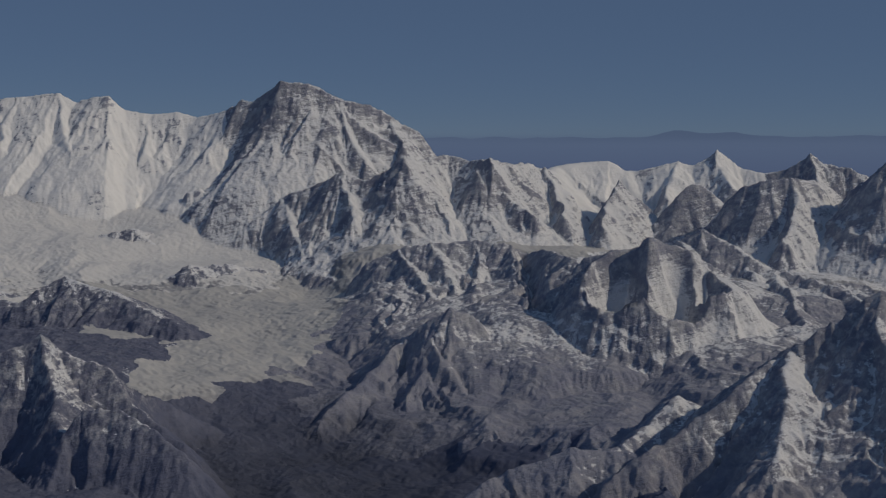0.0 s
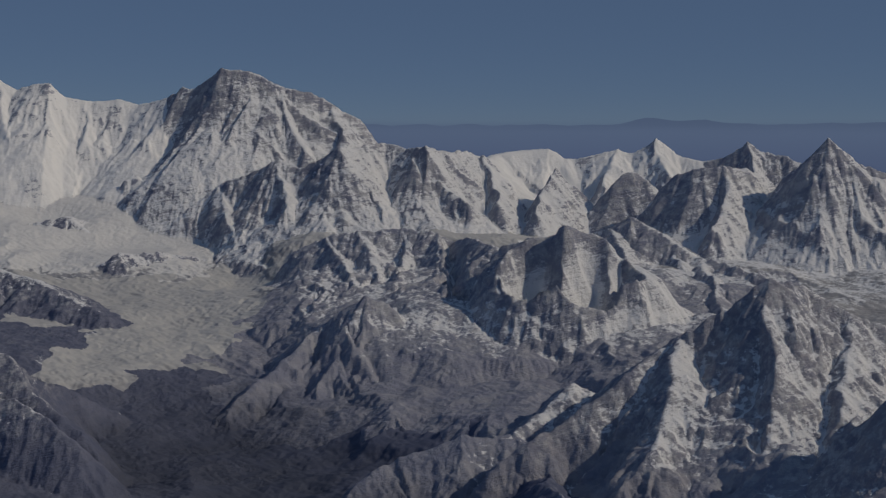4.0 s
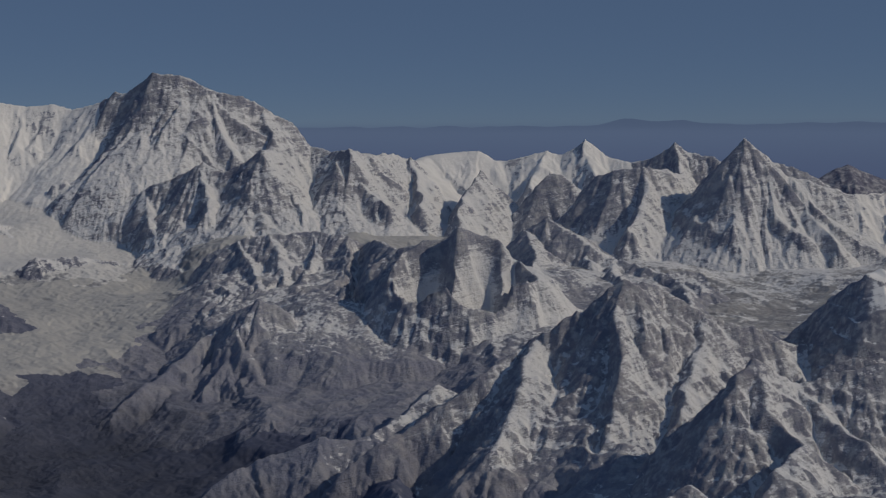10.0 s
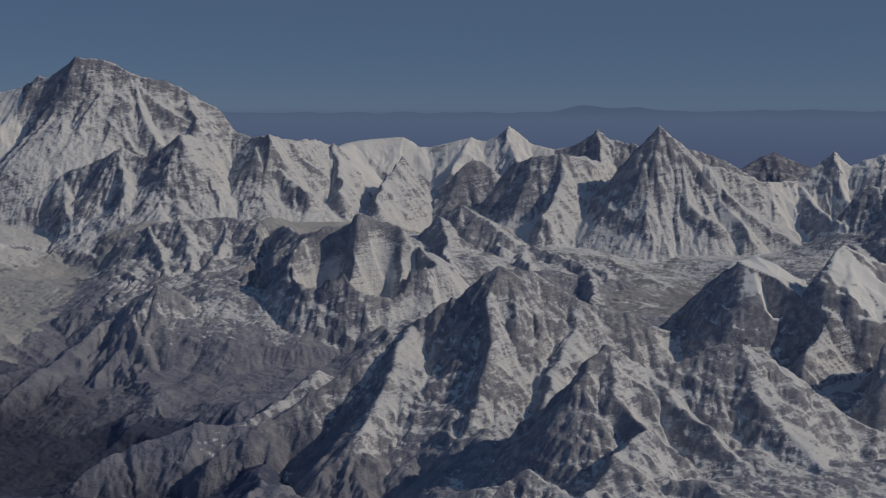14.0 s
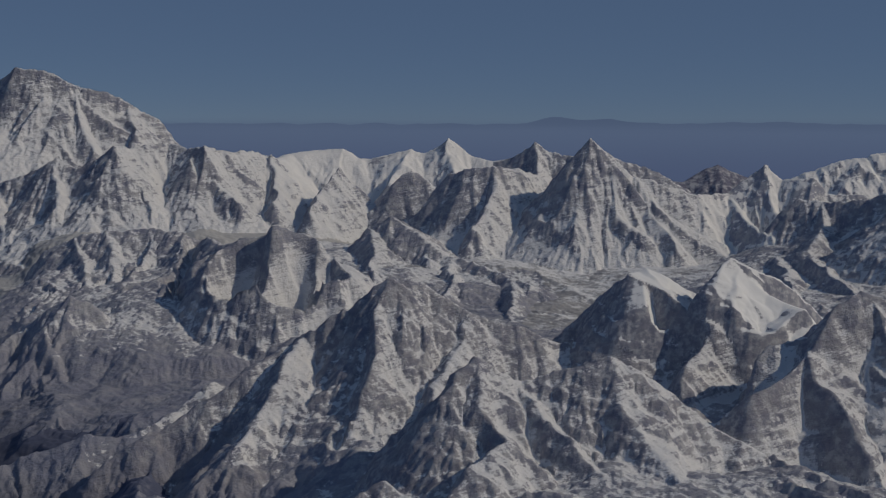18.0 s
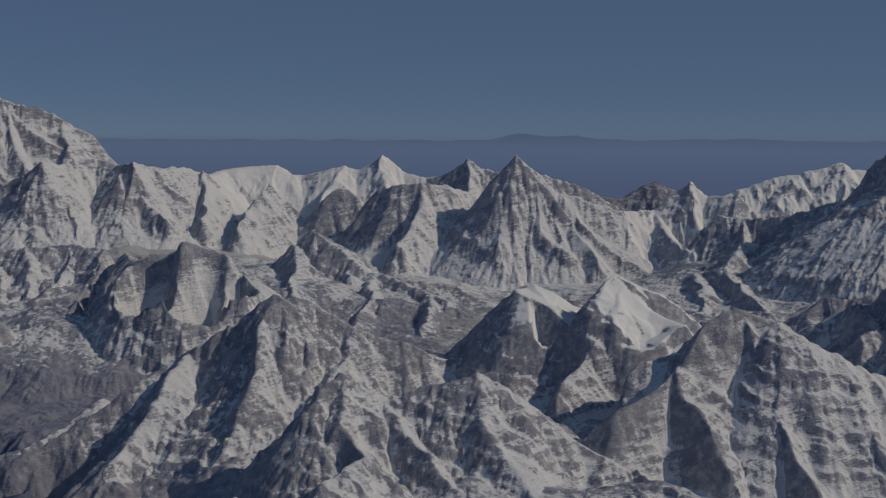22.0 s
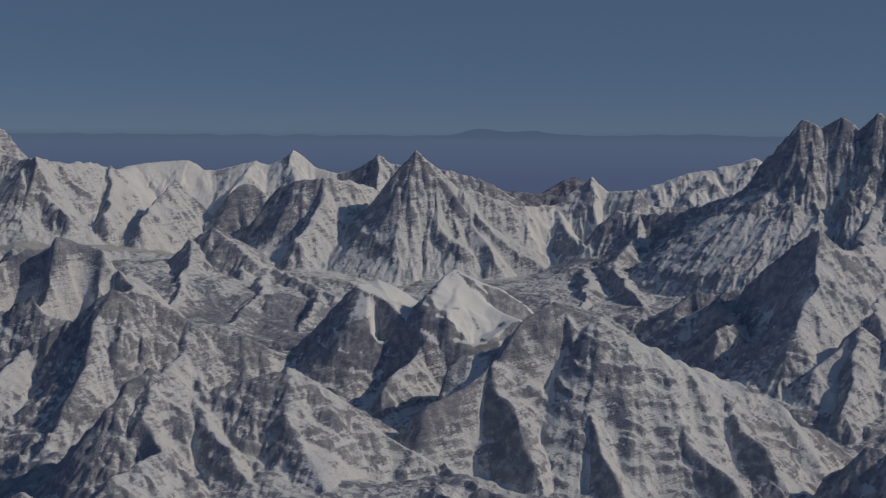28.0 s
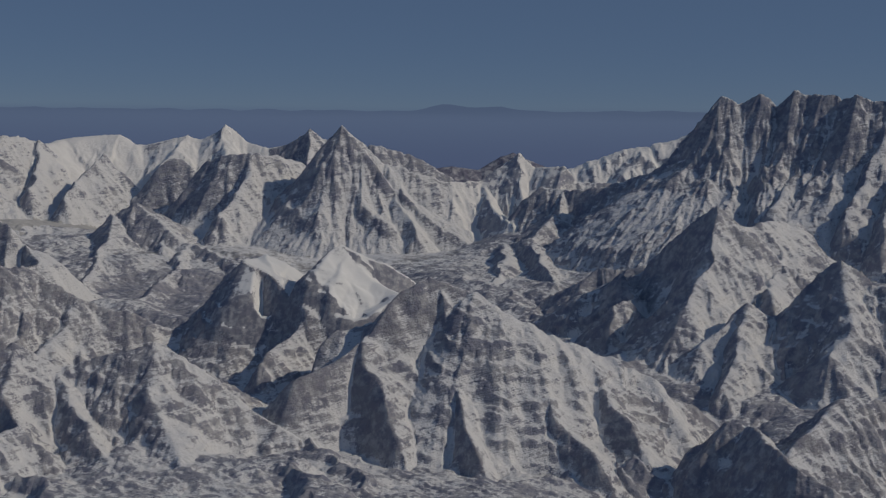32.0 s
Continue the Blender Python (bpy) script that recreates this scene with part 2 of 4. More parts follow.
mountain("great_mountain", "broad snow and rock mountain with a flat snow cap and dark bands",
    crest("summit_ridge", (-198.9, 1176, 246.9), (-188.8, 1172, 252), (-182, 1168, 256.5), (-171.9, 1162, 253.3), (-159.7, 1156, 261.7), (-151.4, 1152, 268.1), (-146.1, 1150, 272.1), (-120.6, 1148, 269.5), (-107.9, 1147, 264.9), (-92.9, 1147, 256.4), (-65.3, 1150, 250.5), (-47.8, 1155, 241.5), (-32.7, 1158, 233.9), (-20, 1162, 223.7), (-9.8, 1165, 208.4), b=(1.45, 36, 0.62), ribs=0.25, a=(1.1, 36, 0.62)),
    crest("front_buttress", (-109.6, 1147, 265.3), (-115, 1134, 249), (-125.3, 1114, 229), (-138.6, 1093, 204), (-148.3, 1082, 185.1), a=(0.81, 36, 0.62), b=(2.6, 20, 0.62), ribs=0.3, r=1.0),
    crest("buttress", (-92.9, 1147, 256.4), (-85.5, 1128, 236.2), (-76.3, 1108, 216.5), (-64.6, 1090, 199.8), a=(0.94, 36, 0.62), b=(1.82, 36, 0.62), r=1.0),
    crest("dark_band", (-86.2, 1136, 237.5), (-66.1, 1135, 235), (-46.3, 1138, 230), a=(0.4, 30, 0.4), b=(3.0, 9, 1.0)),
    crest("spur", (-180.9, 1168, 255.5), (-175.1, 1155, 236.4), (-179.2, 1140, 216.2), (-180.2, 1120, 201.6), a=(1.02, 36, 0.62), b=(1.56, 36, 0.62), r=1.0),
    crest("spur", (-47.8, 1155, 241.5), (-42.1, 1135, 226.3), (-35.3, 1110, 213.1), a=(1.02, 36, 0.62), b=(1.69, 36, 0.62), r=1.0))
mountain("striped_mountain", "rock ridge striped with diagonal snow gullies below the great mountain",
    crest("west_ridge", (-167.7, 1014, 137.7), (-159.9, 1017, 147.4), (-148.9, 1020, 157.2), (-129.4, 1028, 174), (-106.2, 1025, 183.2), (-80.4, 1015, 195.7), (-64.2, 1008, 189.2), (-41.7, 1002, 197.4), (-28.3, 999, 205.9), b=(1.1, 36, 0.62), lean=0.6, a=(1.1, 36, 0.62)),
    crest("summit_ridge", (-28.3, 999, 205.9), (-17.6, 1020, 203.7), (2.8, 1045, 208.2), (21, 1035, 203.4), (37.6, 1012, 206.1), (52.8, 1030, 201.2), (70.8, 1060, 201), (87.3, 1090, 193.6), b=(1.15, 36, 0.62), lean=0.6, a=(1.1, 36, 0.62)),
    crest("spur", (-28.3, 999, 205.9), (-17, 985, 187), (-5.2, 968, 168.4), (5.9, 950, 154.6), a=(1.02, 36, 0.62), b=(1.69, 36, 0.62), r=1.0),
    crest("spur", (-41.7, 1002, 197.4), (-48.9, 985, 180.5), (-36, 965, 162.1), (-27, 950, 154.6), a=(0.94, 36, 0.62), b=(1.69, 36, 0.62), r=1.0),
    crest("spur", (37.6, 1012, 206.1), (40.5, 995, 186.6), (52.6, 980, 172.9), (64.8, 968, 164.1), a=(0.85, 36, 0.62), b=(1.69, 36, 0.62), r=1.0),
    crest("spur", (-80.4, 1015, 195.7), (-74.1, 990, 175.9), (-67.8, 960, 158.2), a=(0.94, 36, 0.62), b=(1.56, 36, 0.62), r=1.0),
    crest("spur", (-129.4, 1028, 174), (-119.4, 1000, 157.6), (-111.7, 970, 142.3), (-101.6, 935, 128.6), a=(0.85, 36, 0.62), b=(1.43, 36, 0.62), r=1.0))
mountain("snow_dome", "smooth rounded snow dome on a long white ridge",
    crest("white_dome", (87.3, 1090, 193.6), (98.6, 1110, 197.4), (121.8, 1120, 200.1), (144.4, 1123, 201.5), (158.7, 1118, 193.2), b=(0.8, 36, 0.62), r=8, ribs=0.1, a=(1.1, 36, 0.62)),
    crest("buttress", (143.3, 1040, 188.1), (130.5, 1010, 172.6), (118.5, 975, 155.8), a=(1.1, 36, 0.62), b=(1.82, 36, 0.62), r=1.0),
    crest("spur", (86.5, 1075, 196.4), (92.1, 1030, 177.1), (95.2, 990, 161.3), a=(0.94, 36, 0.62), b=(1.56, 36, 0.62), r=1.0),
    crest("buttress", (189.5, 1020, 177.4), (203.7, 1025, 185.8), (216.8, 1020, 178.3), a=(1.02, 36, 0.62), b=(1.56, 36, 0.62), r=1.0))
mountain("white_horn", "small sharp white peak with stepped shoulders",
    crest("summit_ridge", (158.7, 1118, 192.8), (170.6, 1115, 193.3), (185, 1113, 196.8), (202, 1112, 201.3), (216.8, 1112, 197.8), (228.8, 1111, 203.3), (238, 1111, 211.1), (250.2, 1108, 201.8), (261.7, 1104, 194.6), (276.6, 1095, 191), b=(0.8, 36, 0.62), ribs=0.18, a=(1.1, 36, 0.62)),
    crest("spur", (238, 1111, 211.1), (239.1, 1090, 195), (238.6, 1065, 181.6), a=(0.77, 36, 0.62), b=(1.43, 36, 0.62), r=1.0),
    crest("spur", (202, 1112, 201.3), (195, 1085, 185.6), (186, 1060, 174.7), a=(0.77, 36, 0.62), b=(1.43, 36, 0.62), r=1.0))
mountain("rock_horn", "small rocky peak with a snow streaked summit",
    crest("summit_ridge", (276.6, 1095, 191), (291.6, 1088, 195.1), (302.6, 1085, 203.3), (309.3, 1084, 209), (325.2, 1080, 199.1), (340.4, 1075, 196.4), (352.2, 1060, 190.2), b=(1.1, 36, 0.62), a=(1.1, 36, 0.62)),
    crest("spur", (309.3, 1084, 209), (309, 1065, 193.3), (308.2, 1045, 180.1), a=(0.85, 36, 0.62), b=(1.56, 36, 0.62), r=1.0))
mountain("dark_hill", "rounded dark rock hill dusted with snow",
    crest("summit_ridge", (217, 992, 166.3), (227.1, 980, 182.8), (243.4, 970, 190.1), (262.5, 968, 191.8), (282.7, 980, 189.2), (302.2, 1000, 183.6), b=(1.3, 36, 0.62), r=2, a=(1.1, 36, 0.62)),
    crest("spur", (262.5, 968, 191.8), (262.2, 945, 174.5), (254, 925, 159.1), (242.8, 910, 150), a=(1.02, 36, 0.62), b=(1.82, 36, 0.62), r=1.0),
    crest("spur", (186.2, 900, 154.9), (194.8, 890, 147.7), (204.4, 875, 135.2), (209.8, 850, 132), a=(0.85, 36, 0.62), b=(1.43, 36, 0.62), r=1.0))
mountain("pyramid_peak", "pointed pyramid peak with dark ribs and a snowy shoulder",
    crest("west_ridge", (304.1, 985, 169.2), (309.6, 976, 177.2), (319.4, 962, 191.1), (327.7, 947, 205.1), (334.3, 937, 212.9), b=(1.7, 40, 0.95), a=(1.1, 36, 0.62)),
    crest("east_ridge", (333.5, 937, 213.7), (348.9, 935, 200), (357.9, 933, 191.6), (365.4, 932, 186.6), (386.2, 930, 179.5), (408.1, 932, 173.9), (427.2, 938, 166.7), b=(1.35, 45, 0.95), a=(1.1, 36, 0.62)),
    crest("front_spur", (334.3, 937, 212.9), (329.4, 930, 193.9), (323.9, 922, 173.6), (319.4, 917, 161.6), (306.5, 911, 151.8), (292.1, 905, 139.3), (277.1, 898, 129.8), a=(1.1, 36, 0.62), b=(2.3, 30, 0.9), r=1.0),
    crest("spur", (319.4, 917, 161.6), (330.2, 905, 149.4), (340.7, 888, 134.8), a=(0.85, 36, 0.62), b=(1.56, 36, 0.62), r=1.0),
    crest("spur", (343.2, 935, 204.1), (344.8, 918, 182), (349.9, 900, 160.7), (359.4, 885, 147.8), a=(0.85, 36, 0.62), b=(2.0, 36, 0.9), r=1.0),
    crest("spur", (368.8, 928, 183.6), (373.9, 905, 162.3), (381.7, 880, 144.2), a=(0.85, 36, 0.62), b=(1.56, 36, 0.62), r=1.0))
mountain("white_fin", "thin white snow fin on a rock wall",
    crest("summit_ridge", (416.9, 935, 172), (440.1, 945, 171.5), (455.9, 948, 181.9), (469.1, 949, 193.2), (481.9, 945, 182.1), (503.2, 930, 184.7), (511.1, 925, 172.9), (538, 918, 172.1), b=(1.0, 36, 0.62), ribs=0.2, a=(1.1, 36, 0.62)),
    crest("spur", (469.1, 949, 193.2), (469.7, 925, 169.3), (469.8, 900, 150), a=(0.94, 36, 0.62), b=(1.56, 36, 0.62), r=1.0),
    crest("spur", (440.1, 945, 171.5), (444.5, 915, 157.2), (451.7, 880, 145.5), a=(0.85, 36, 0.62), b=(1.43, 36, 0.62), r=1.0))
mountain("snow_plateau", "far flat topped white snow plateau",
    crest("summit_ridge", (559.9, 1165, 172), (608.8, 1165, 189.3), (630.8, 1165, 192), (663.6, 1165, 201.2), (674.6, 1165, 204.5), (685.9, 1165, 197.5), (725, 1165, 194.9), (781, 1165, 195.1), b=(0.6, 36, 0.62), r=5, a=(1.1, 36, 0.62)))
mountain("jagged_wall", "high jagged rock wall fringed with snow flutes",
    crest("summit_ridge", (568.9, 862, 193.1), (572.1, 850, 209.5), (580.2, 830, 225.6), (582.9, 806, 236.4), (587.8, 801, 237.1), (593.9, 799, 231.9), (605.4, 796, 239.2), (611.7, 795, 237.4), (616.3, 793, 230.7), (625.8, 784, 242.2), (635.1, 778, 238.2), (643.2, 770, 239), (648.8, 765, 234.7), (654, 756, 239), (662.8, 750, 234.8), (669, 745, 235.6), (690.8, 735, 237.9), (712.5, 720, 235.3), b=(1.2, 40, 0.62), ribs=0.3, a=(1.1, 36, 0.62)),
    crest("west_ridge", (476, 890, 171), (494.2, 880, 169.6), (517.6, 862, 172.8), (536.3, 840, 182.4), (543.7, 822, 186), (552.4, 805, 201.9), b=(1.2, 36, 0.62), a=(1.1, 36, 0.62)),
    crest("buttress", (587.8, 801, 237.1), (585.8, 790, 217.4), (586.8, 775, 193.9), a=(0.77, 36, 0.62), b=(1.95, 20, 0.62), r=1.0),
    crest("front_buttress", (643.2, 770, 239), (635.8, 757, 218.4), (630.8, 748, 204.2), (603.9, 728, 183.9), (579.5, 705, 167.3), a=(0.72, 36, 0.62), b=(2.08, 20, 0.62), r=1.0),
    crest("buttress", (669, 745, 235.6), (656.3, 725, 210.4), (635.7, 700, 187.4), (613.4, 670, 166.3), a=(0.77, 36, 0.62), b=(1.95, 20, 0.62), r=1.0),
    crest("buttress", (690.8, 735, 237.9), (670.5, 710, 207.5), (646.4, 680, 182), (624.4, 650, 164.9), a=(0.77, 36, 0.62), b=(1.95, 20, 0.62), r=1.0),
    crest("spur", (494.2, 880, 169.6), (479.9, 850, 152.2), (460.7, 815, 140), a=(0.85, 36, 0.62), b=(1.56, 36, 0.62), r=1.0),
    crest("spur", (536.3, 840, 182.4), (522.5, 810, 163.1), (507, 780, 147.2), a=(0.94, 36, 0.62), b=(1.69, 36, 0.62), r=1.0))
mountain("rocky_spur", "brown rocky spur crowned by a blunt tower",
    crest("summit_ridge", (451.8, 572, 132.2), (459.6, 575, 135.3), (476.8, 582, 151.7), (487.8, 586, 159.6), (500.3, 590, 172), (508.3, 592, 180.7), (520, 594, 169), (536.8, 605, 170.6), (563.5, 630, 169.9), b=(1.0, 36, 0.62), a=(1.1, 36, 0.62)),
    crest("spur", (507.3, 589, 180.9), (500.2, 570, 166.9), (487.3, 548, 153.2), (473.7, 525, 140.8), a=(0.85, 36, 0.62), b=(0.85, 36, 0.62), r=1.0),
    crest("spur", (563.5, 630, 169.9), (549, 600, 157.9), (531.3, 565, 148), (515, 540, 143.5), a=(0.85, 36, 0.62), b=(1.56, 36, 0.62), r=1.0))
mountain("east_tower", "pale rock tower with snow patches beside the spur",
    crest("summit_ridge", (520.4, 512, 137.4), (525.8, 507, 147), (530.1, 503, 156.3), (534.9, 501, 163.3), (541.7, 497, 154.6), (551.8, 492, 153.2), (569.3, 485, 151.2), b=(1.2, 36, 0.62), a=(1.1, 36, 0.62)),
    crest("spur", (534.9, 501, 163.3), (529.8, 487, 151.2), (526.1, 472, 139.2), (517.2, 462, 131.2), a=(0.85, 36, 0.62), b=(0.95, 36, 0.62), r=1.0))
mountain("snow_pyramid", "small sunlit snow pyramid on a rock base",
    crest("summit_ridge", (472, 498, 127.7), (487.5, 507, 134.2), (498.7, 514, 143.8), (511.1, 516, 133.7), (527.4, 515, 126), b=(0.8, 36, 0.62), ribs=0.15, a=(1.1, 36, 0.62)),
    crest("spur", (498.7, 514, 143.8), (490.4, 495, 133), (480.2, 478, 124.2), (469.5, 460, 116.4), a=(0.77, 36, 0.62), b=(1.56, 36, 0.62), r=1.0))
mountain("near_cliffs", "dark rock cliffs with snowy ledges",
    crest("summit_ridge", (443, 378, 124.5), (449.8, 375, 124.2), (448, 345, 123.1), (451.4, 335, 120.2), (457.5, 328, 116.8), b=(1.3, 36, 0.62), a=(1.1, 36, 0.62)),
    crest("spur", (451.8, 345, 120), (464.2, 358, 128.2), (474.3, 364, 133.1), (483.3, 367, 135.1), (494.8, 371, 131.7), (511.9, 376, 128.7), b=(1.17, 36, 0.62), a=(0.94, 36, 0.62), r=1.0))
mountain("layered_peak", "broad triangular peak with rock layers and a long snow shoulder",
    crest("west_ridge", (297.6, 408, 134.3), (305.4, 412, 136.7), (313.4, 417, 139.2), (324.6, 424, 145.7), (332.4, 431, 156.5), (338.6, 436, 162), (347.9, 441, 165.3), a=(1.0, 36, 0.62), b=(2.3, 26, 0.75), ribs=0.15),
    crest("snow_apron", (317.5, 427, 136.5), (331, 426, 138.8), a=(-0.85, 13, 6.0), b=(2.2, 8, 0.8), ribs=0.2),
    crest("snow_apron", (306.6, 410, 121.5), (325, 405, 121.4), a=(-0.75, 12, 6.0), b=(2.0, 8, 0.7), ribs=0.2),
    crest("east_ridge", (347.9, 441, 165.3), (356.3, 440, 162.8), (367, 436, 159), a=(1.2, 40, 0.9), b=(1.9, 18, 0.7), ribs=0.1),
    crest("snow_shoulder", (365.5, 437, 159.6), (372.5, 434, 154.7), (381, 433, 149.9), (391.9, 434, 144.5), (405.4, 436, 139.7), (421.4, 438, 133), (430.3, 438, 128.1), (434.2, 428, 122), (437.9, 414, 111.4), a=(1.2, 40, 0.9), b=(0.55, 11, 1.05), ribs=0.3, r=1.5),
    crest("front_spur", (352.5, 440, 163.5), (352.3, 430, 152.3), (352.3, 419, 141.8), (355, 402, 129.2), (359.4, 383, 114.2), (362.9, 368, 103.3), a=(0.78, 36, 0.62), b=(2.4, 24, 0.7), ribs=0.2, r=0.6),
    crest("spur", (406.7, 432, 137.6), (409.6, 412, 126), (416.5, 394, 114), (425.2, 375, 101.4), a=(0.59, 36, 0.62), b=(1.82, 36, 0.62), r=1.0),
    crest("spur", (379.9, 426, 142.3), (385.4, 410, 130.9), (392.2, 393, 118.7), (401.7, 374, 104.3), a=(0.59, 36, 0.62), b=(1.69, 36, 0.62), r=1.0),
    crest("spur", (324.6, 424, 145.7), (326.4, 407, 132.5), (331.5, 390, 116.8), (337.9, 376, 103.3), a=(0.64, 36, 0.62), b=(1.82, 36, 0.62), r=1.0))
mountain("hanging_glacier", "dark rock block topped by bright hanging glaciers",
    crest("west_block", (248.8, 536, 132.5), (261.9, 533, 143.9), (267.2, 528, 151.5), (272.9, 519, 159.3), (277.3, 512, 163), a=(1.2, 36, 0.62), b=(1.05, 36, 0.62)),
    crest("snow_shelf", (277.7, 514, 163.5), (283.7, 520, 163.2), (288.2, 522, 164.7), (295.1, 521, 160.4), (303.1, 518, 154.2), (307.4, 512, 149.2), a=(1.7, 30, 1.2), b=(0.42, 20, 2.2), ribs=0.03),
    crest("shelf_cliff", (277.3, 512, 163), (282.2, 505, 160.1), (289.8, 496, 155.6), (295.9, 487, 150.9), (301.9, 479, 147.1), a=(0.3, 30, 0.8), b=(2.3, 16, 1.0), ribs=0.2),
    crest("snow_fin", (307.2, 514, 146), (311.9, 508, 160), (315.8, 503, 171), (320.1, 500, 166.9), (324.9, 498, 161.7), (330.1, 496, 156.8), (335.8, 493, 153.7), (342.1, 489, 151.7), a=(1.6, 40, 0.8), b=(0.62, 22, 2.2), ribs=0.05),
    crest("snow_edge", (315.8, 503, 171), (314.6, 497, 163.8), (317.4, 493, 159.6), (322.2, 488, 155.4), a=(0.45, 30, 0.8), b=(1.9, 10, 1.0), ribs=0.05),
    crest("glacier_edge", (302.9, 487, 147.4), (306, 483, 148.7), (310.6, 477, 146.3), (316.2, 474, 144.9), (326.6, 474, 145.1), (332.9, 478, 148.4), (340.2, 483, 152.2), a=(0.1, 10, 0.5), b=(2.0, 18, 1.0), ribs=0.2),
    crest("pillar", (278.4, 512, 163.2), (281.7, 505, 156.5), (283.1, 498, 147), (284.2, 491, 135), a=(1.3, 36, 0.62), b=(2.9, 14, 0.62), ribs=0.05, r=0.3),
    crest("spur", (302.9, 487, 147.4), (296, 472, 139.1), (285.6, 455, 131.4), a=(1.02, 36, 0.62), b=(1.95, 20, 0.62), r=1.0))
mountain("sunlit_peak", "sharp peak with a dark shadowed side and bright snow flutes",
    crest("west_ridge", (62, 478, 92), (90, 488, 109), (119.2, 500, 127.5), (130.8, 508, 132.4), (140.4, 511, 139.1), (151.8, 511, 145.6), (161, 510, 151.5), (169, 509, 157.9), (175.9, 508, 162.4), a=(1.3, 36, 0.62), b=(1.3, 36, 0.62)),
    crest("east_ridge", (175.9, 508, 162.4), (184.3, 511, 161.5), (191.9, 515, 158.6), (200.9, 512, 152.8), (207.5, 509, 148.5), (216.7, 508, 145), (228.4, 508, 143.8), (235.5, 508, 140.2), (242.6, 508, 136.6), (252.1, 508, 133.4), a=(1.2, 36, 0.62), b=(1.0, 36, 0.62)),
    crest("front_spur", (175.9, 508, 162.4), (172.4, 494, 149.9), (170.2, 480, 138.7), (168, 466, 128.3), (162.6, 448, 115.2), (157, 430, 103.4), a=(0.72, 36, 0.62), b=(1.95, 20, 0.62), r=1.0),
    crest("spur", (207.5, 509, 148.5), (202.3, 490, 136.6), (194.8, 470, 127.2), (187.7, 450, 118.7), a=(0.77, 36, 0.62), b=(1.3, 36, 0.62), r=1.0),
    crest("spur", (140.4, 511, 139.1), (137.2, 492, 130.1), (130, 470, 119.1), (119.2, 448, 107.3), a=(0.77, 36, 0.62), b=(0.8, 36, 0.62), r=1.0))
mountain("double_summit", "near double topped ridge with diagonal snow gullies",
    crest("summit_ridge", (197.4, 402, 141.2), (199.5, 406, 145.7), (202.9, 409, 147.5), (206.1, 409, 146.9), (211.9, 409, 141.9), (217, 410, 139), (223.9, 411, 139.1), (233.7, 412, 142.8), (241, 411, 145.3), (249.6, 411, 147.3), (256.1, 410, 144.3), (263.6, 409, 139.1), (271.1, 408, 134.4), (275.3, 406, 130), (284.2, 402, 124.1), (296.4, 398, 118.2), a=(1.1, 36, 0.62), b=(0.95, 36, 0.62)),
    crest("front_spur", (202.9, 409, 147.5), (202.9, 400, 141.6), (202.9, 390, 134.4), (209.1, 378, 127.3), (197.1, 362, 122), (186.6, 350, 115.4), a=(0.77, 36, 0.62), b=(1.95, 20, 0.62), r=1.0),
    crest("spur", (217, 410, 139), (223.9, 395, 131.2), (231, 380, 123.8), (241.8, 368, 117.1), (253.8, 352, 110.4), a=(0.68, 36, 0.62), b=(1.43, 36, 0.62), r=1.0),
    crest("spur", (249.6, 411, 147.3), (250.6, 398, 137.7), (253.7, 384, 129.8), (259.9, 370, 120.7), (266.3, 355, 114.5), a=(0.68, 36, 0.62), b=(1.3, 36, 0.62), r=1.0))
mountain("foreground_ridge", "near rock ridge with a bright snow edge",
    crest("summit_ridge", (154, 352, 108.5), (161.1, 357, 114.5), (167.1, 359, 119), (171.3, 359, 120.1), (179, 354, 115.7), (185.4, 348, 112.4), a=(1.1, 36, 0.62), b=(1.1, 36, 0.62)))
mountain("couloir_mountain", "snow domed mountain cut by dark shadowed couloirs",
    crest("west_shoulder", (81.3, 727, 154), (89.6, 724, 156.9), (98, 716, 160.8), (103, 710, 163.9), a=(1.0, 36, 0.62), b=(1.5, 36, 0.62), r=2),
    crest("snow_cap", (103, 710, 163.9), (109.4, 708, 167.2), (118.9, 706, 168.9), (128.4, 705, 168), (136.3, 704, 163.6), (144.7, 703, 155), (152.1, 705, 146.2), a=(1.0, 50, 0.8), b=(0.5, 13, 1.5), r=5, ribs=0.06),
    crest("front_buttress", (113.3, 700, 164.7), (114.5, 690, 151.9), (113.3, 677, 134.8), (108.2, 660, 116.1), a=(0.77, 36, 0.62), b=(2.6, 20, 0.62), ribs=0.2, r=1.0),
    crest("buttress", (81.3, 727, 154), (81, 712, 140.1), (84.1, 697, 122.9), (87.7, 682, 107.9), a=(1.02, 36, 0.62), b=(1.82, 36, 0.62), r=1.0),
    crest("buttress", (148.7, 700, 149), (152.9, 688, 136.2), (150.7, 675, 122.5), (142.6, 660, 109.7), a=(0.77, 36, 0.62), b=(2.47, 20, 0.62), ribs=0.2, r=1.0))
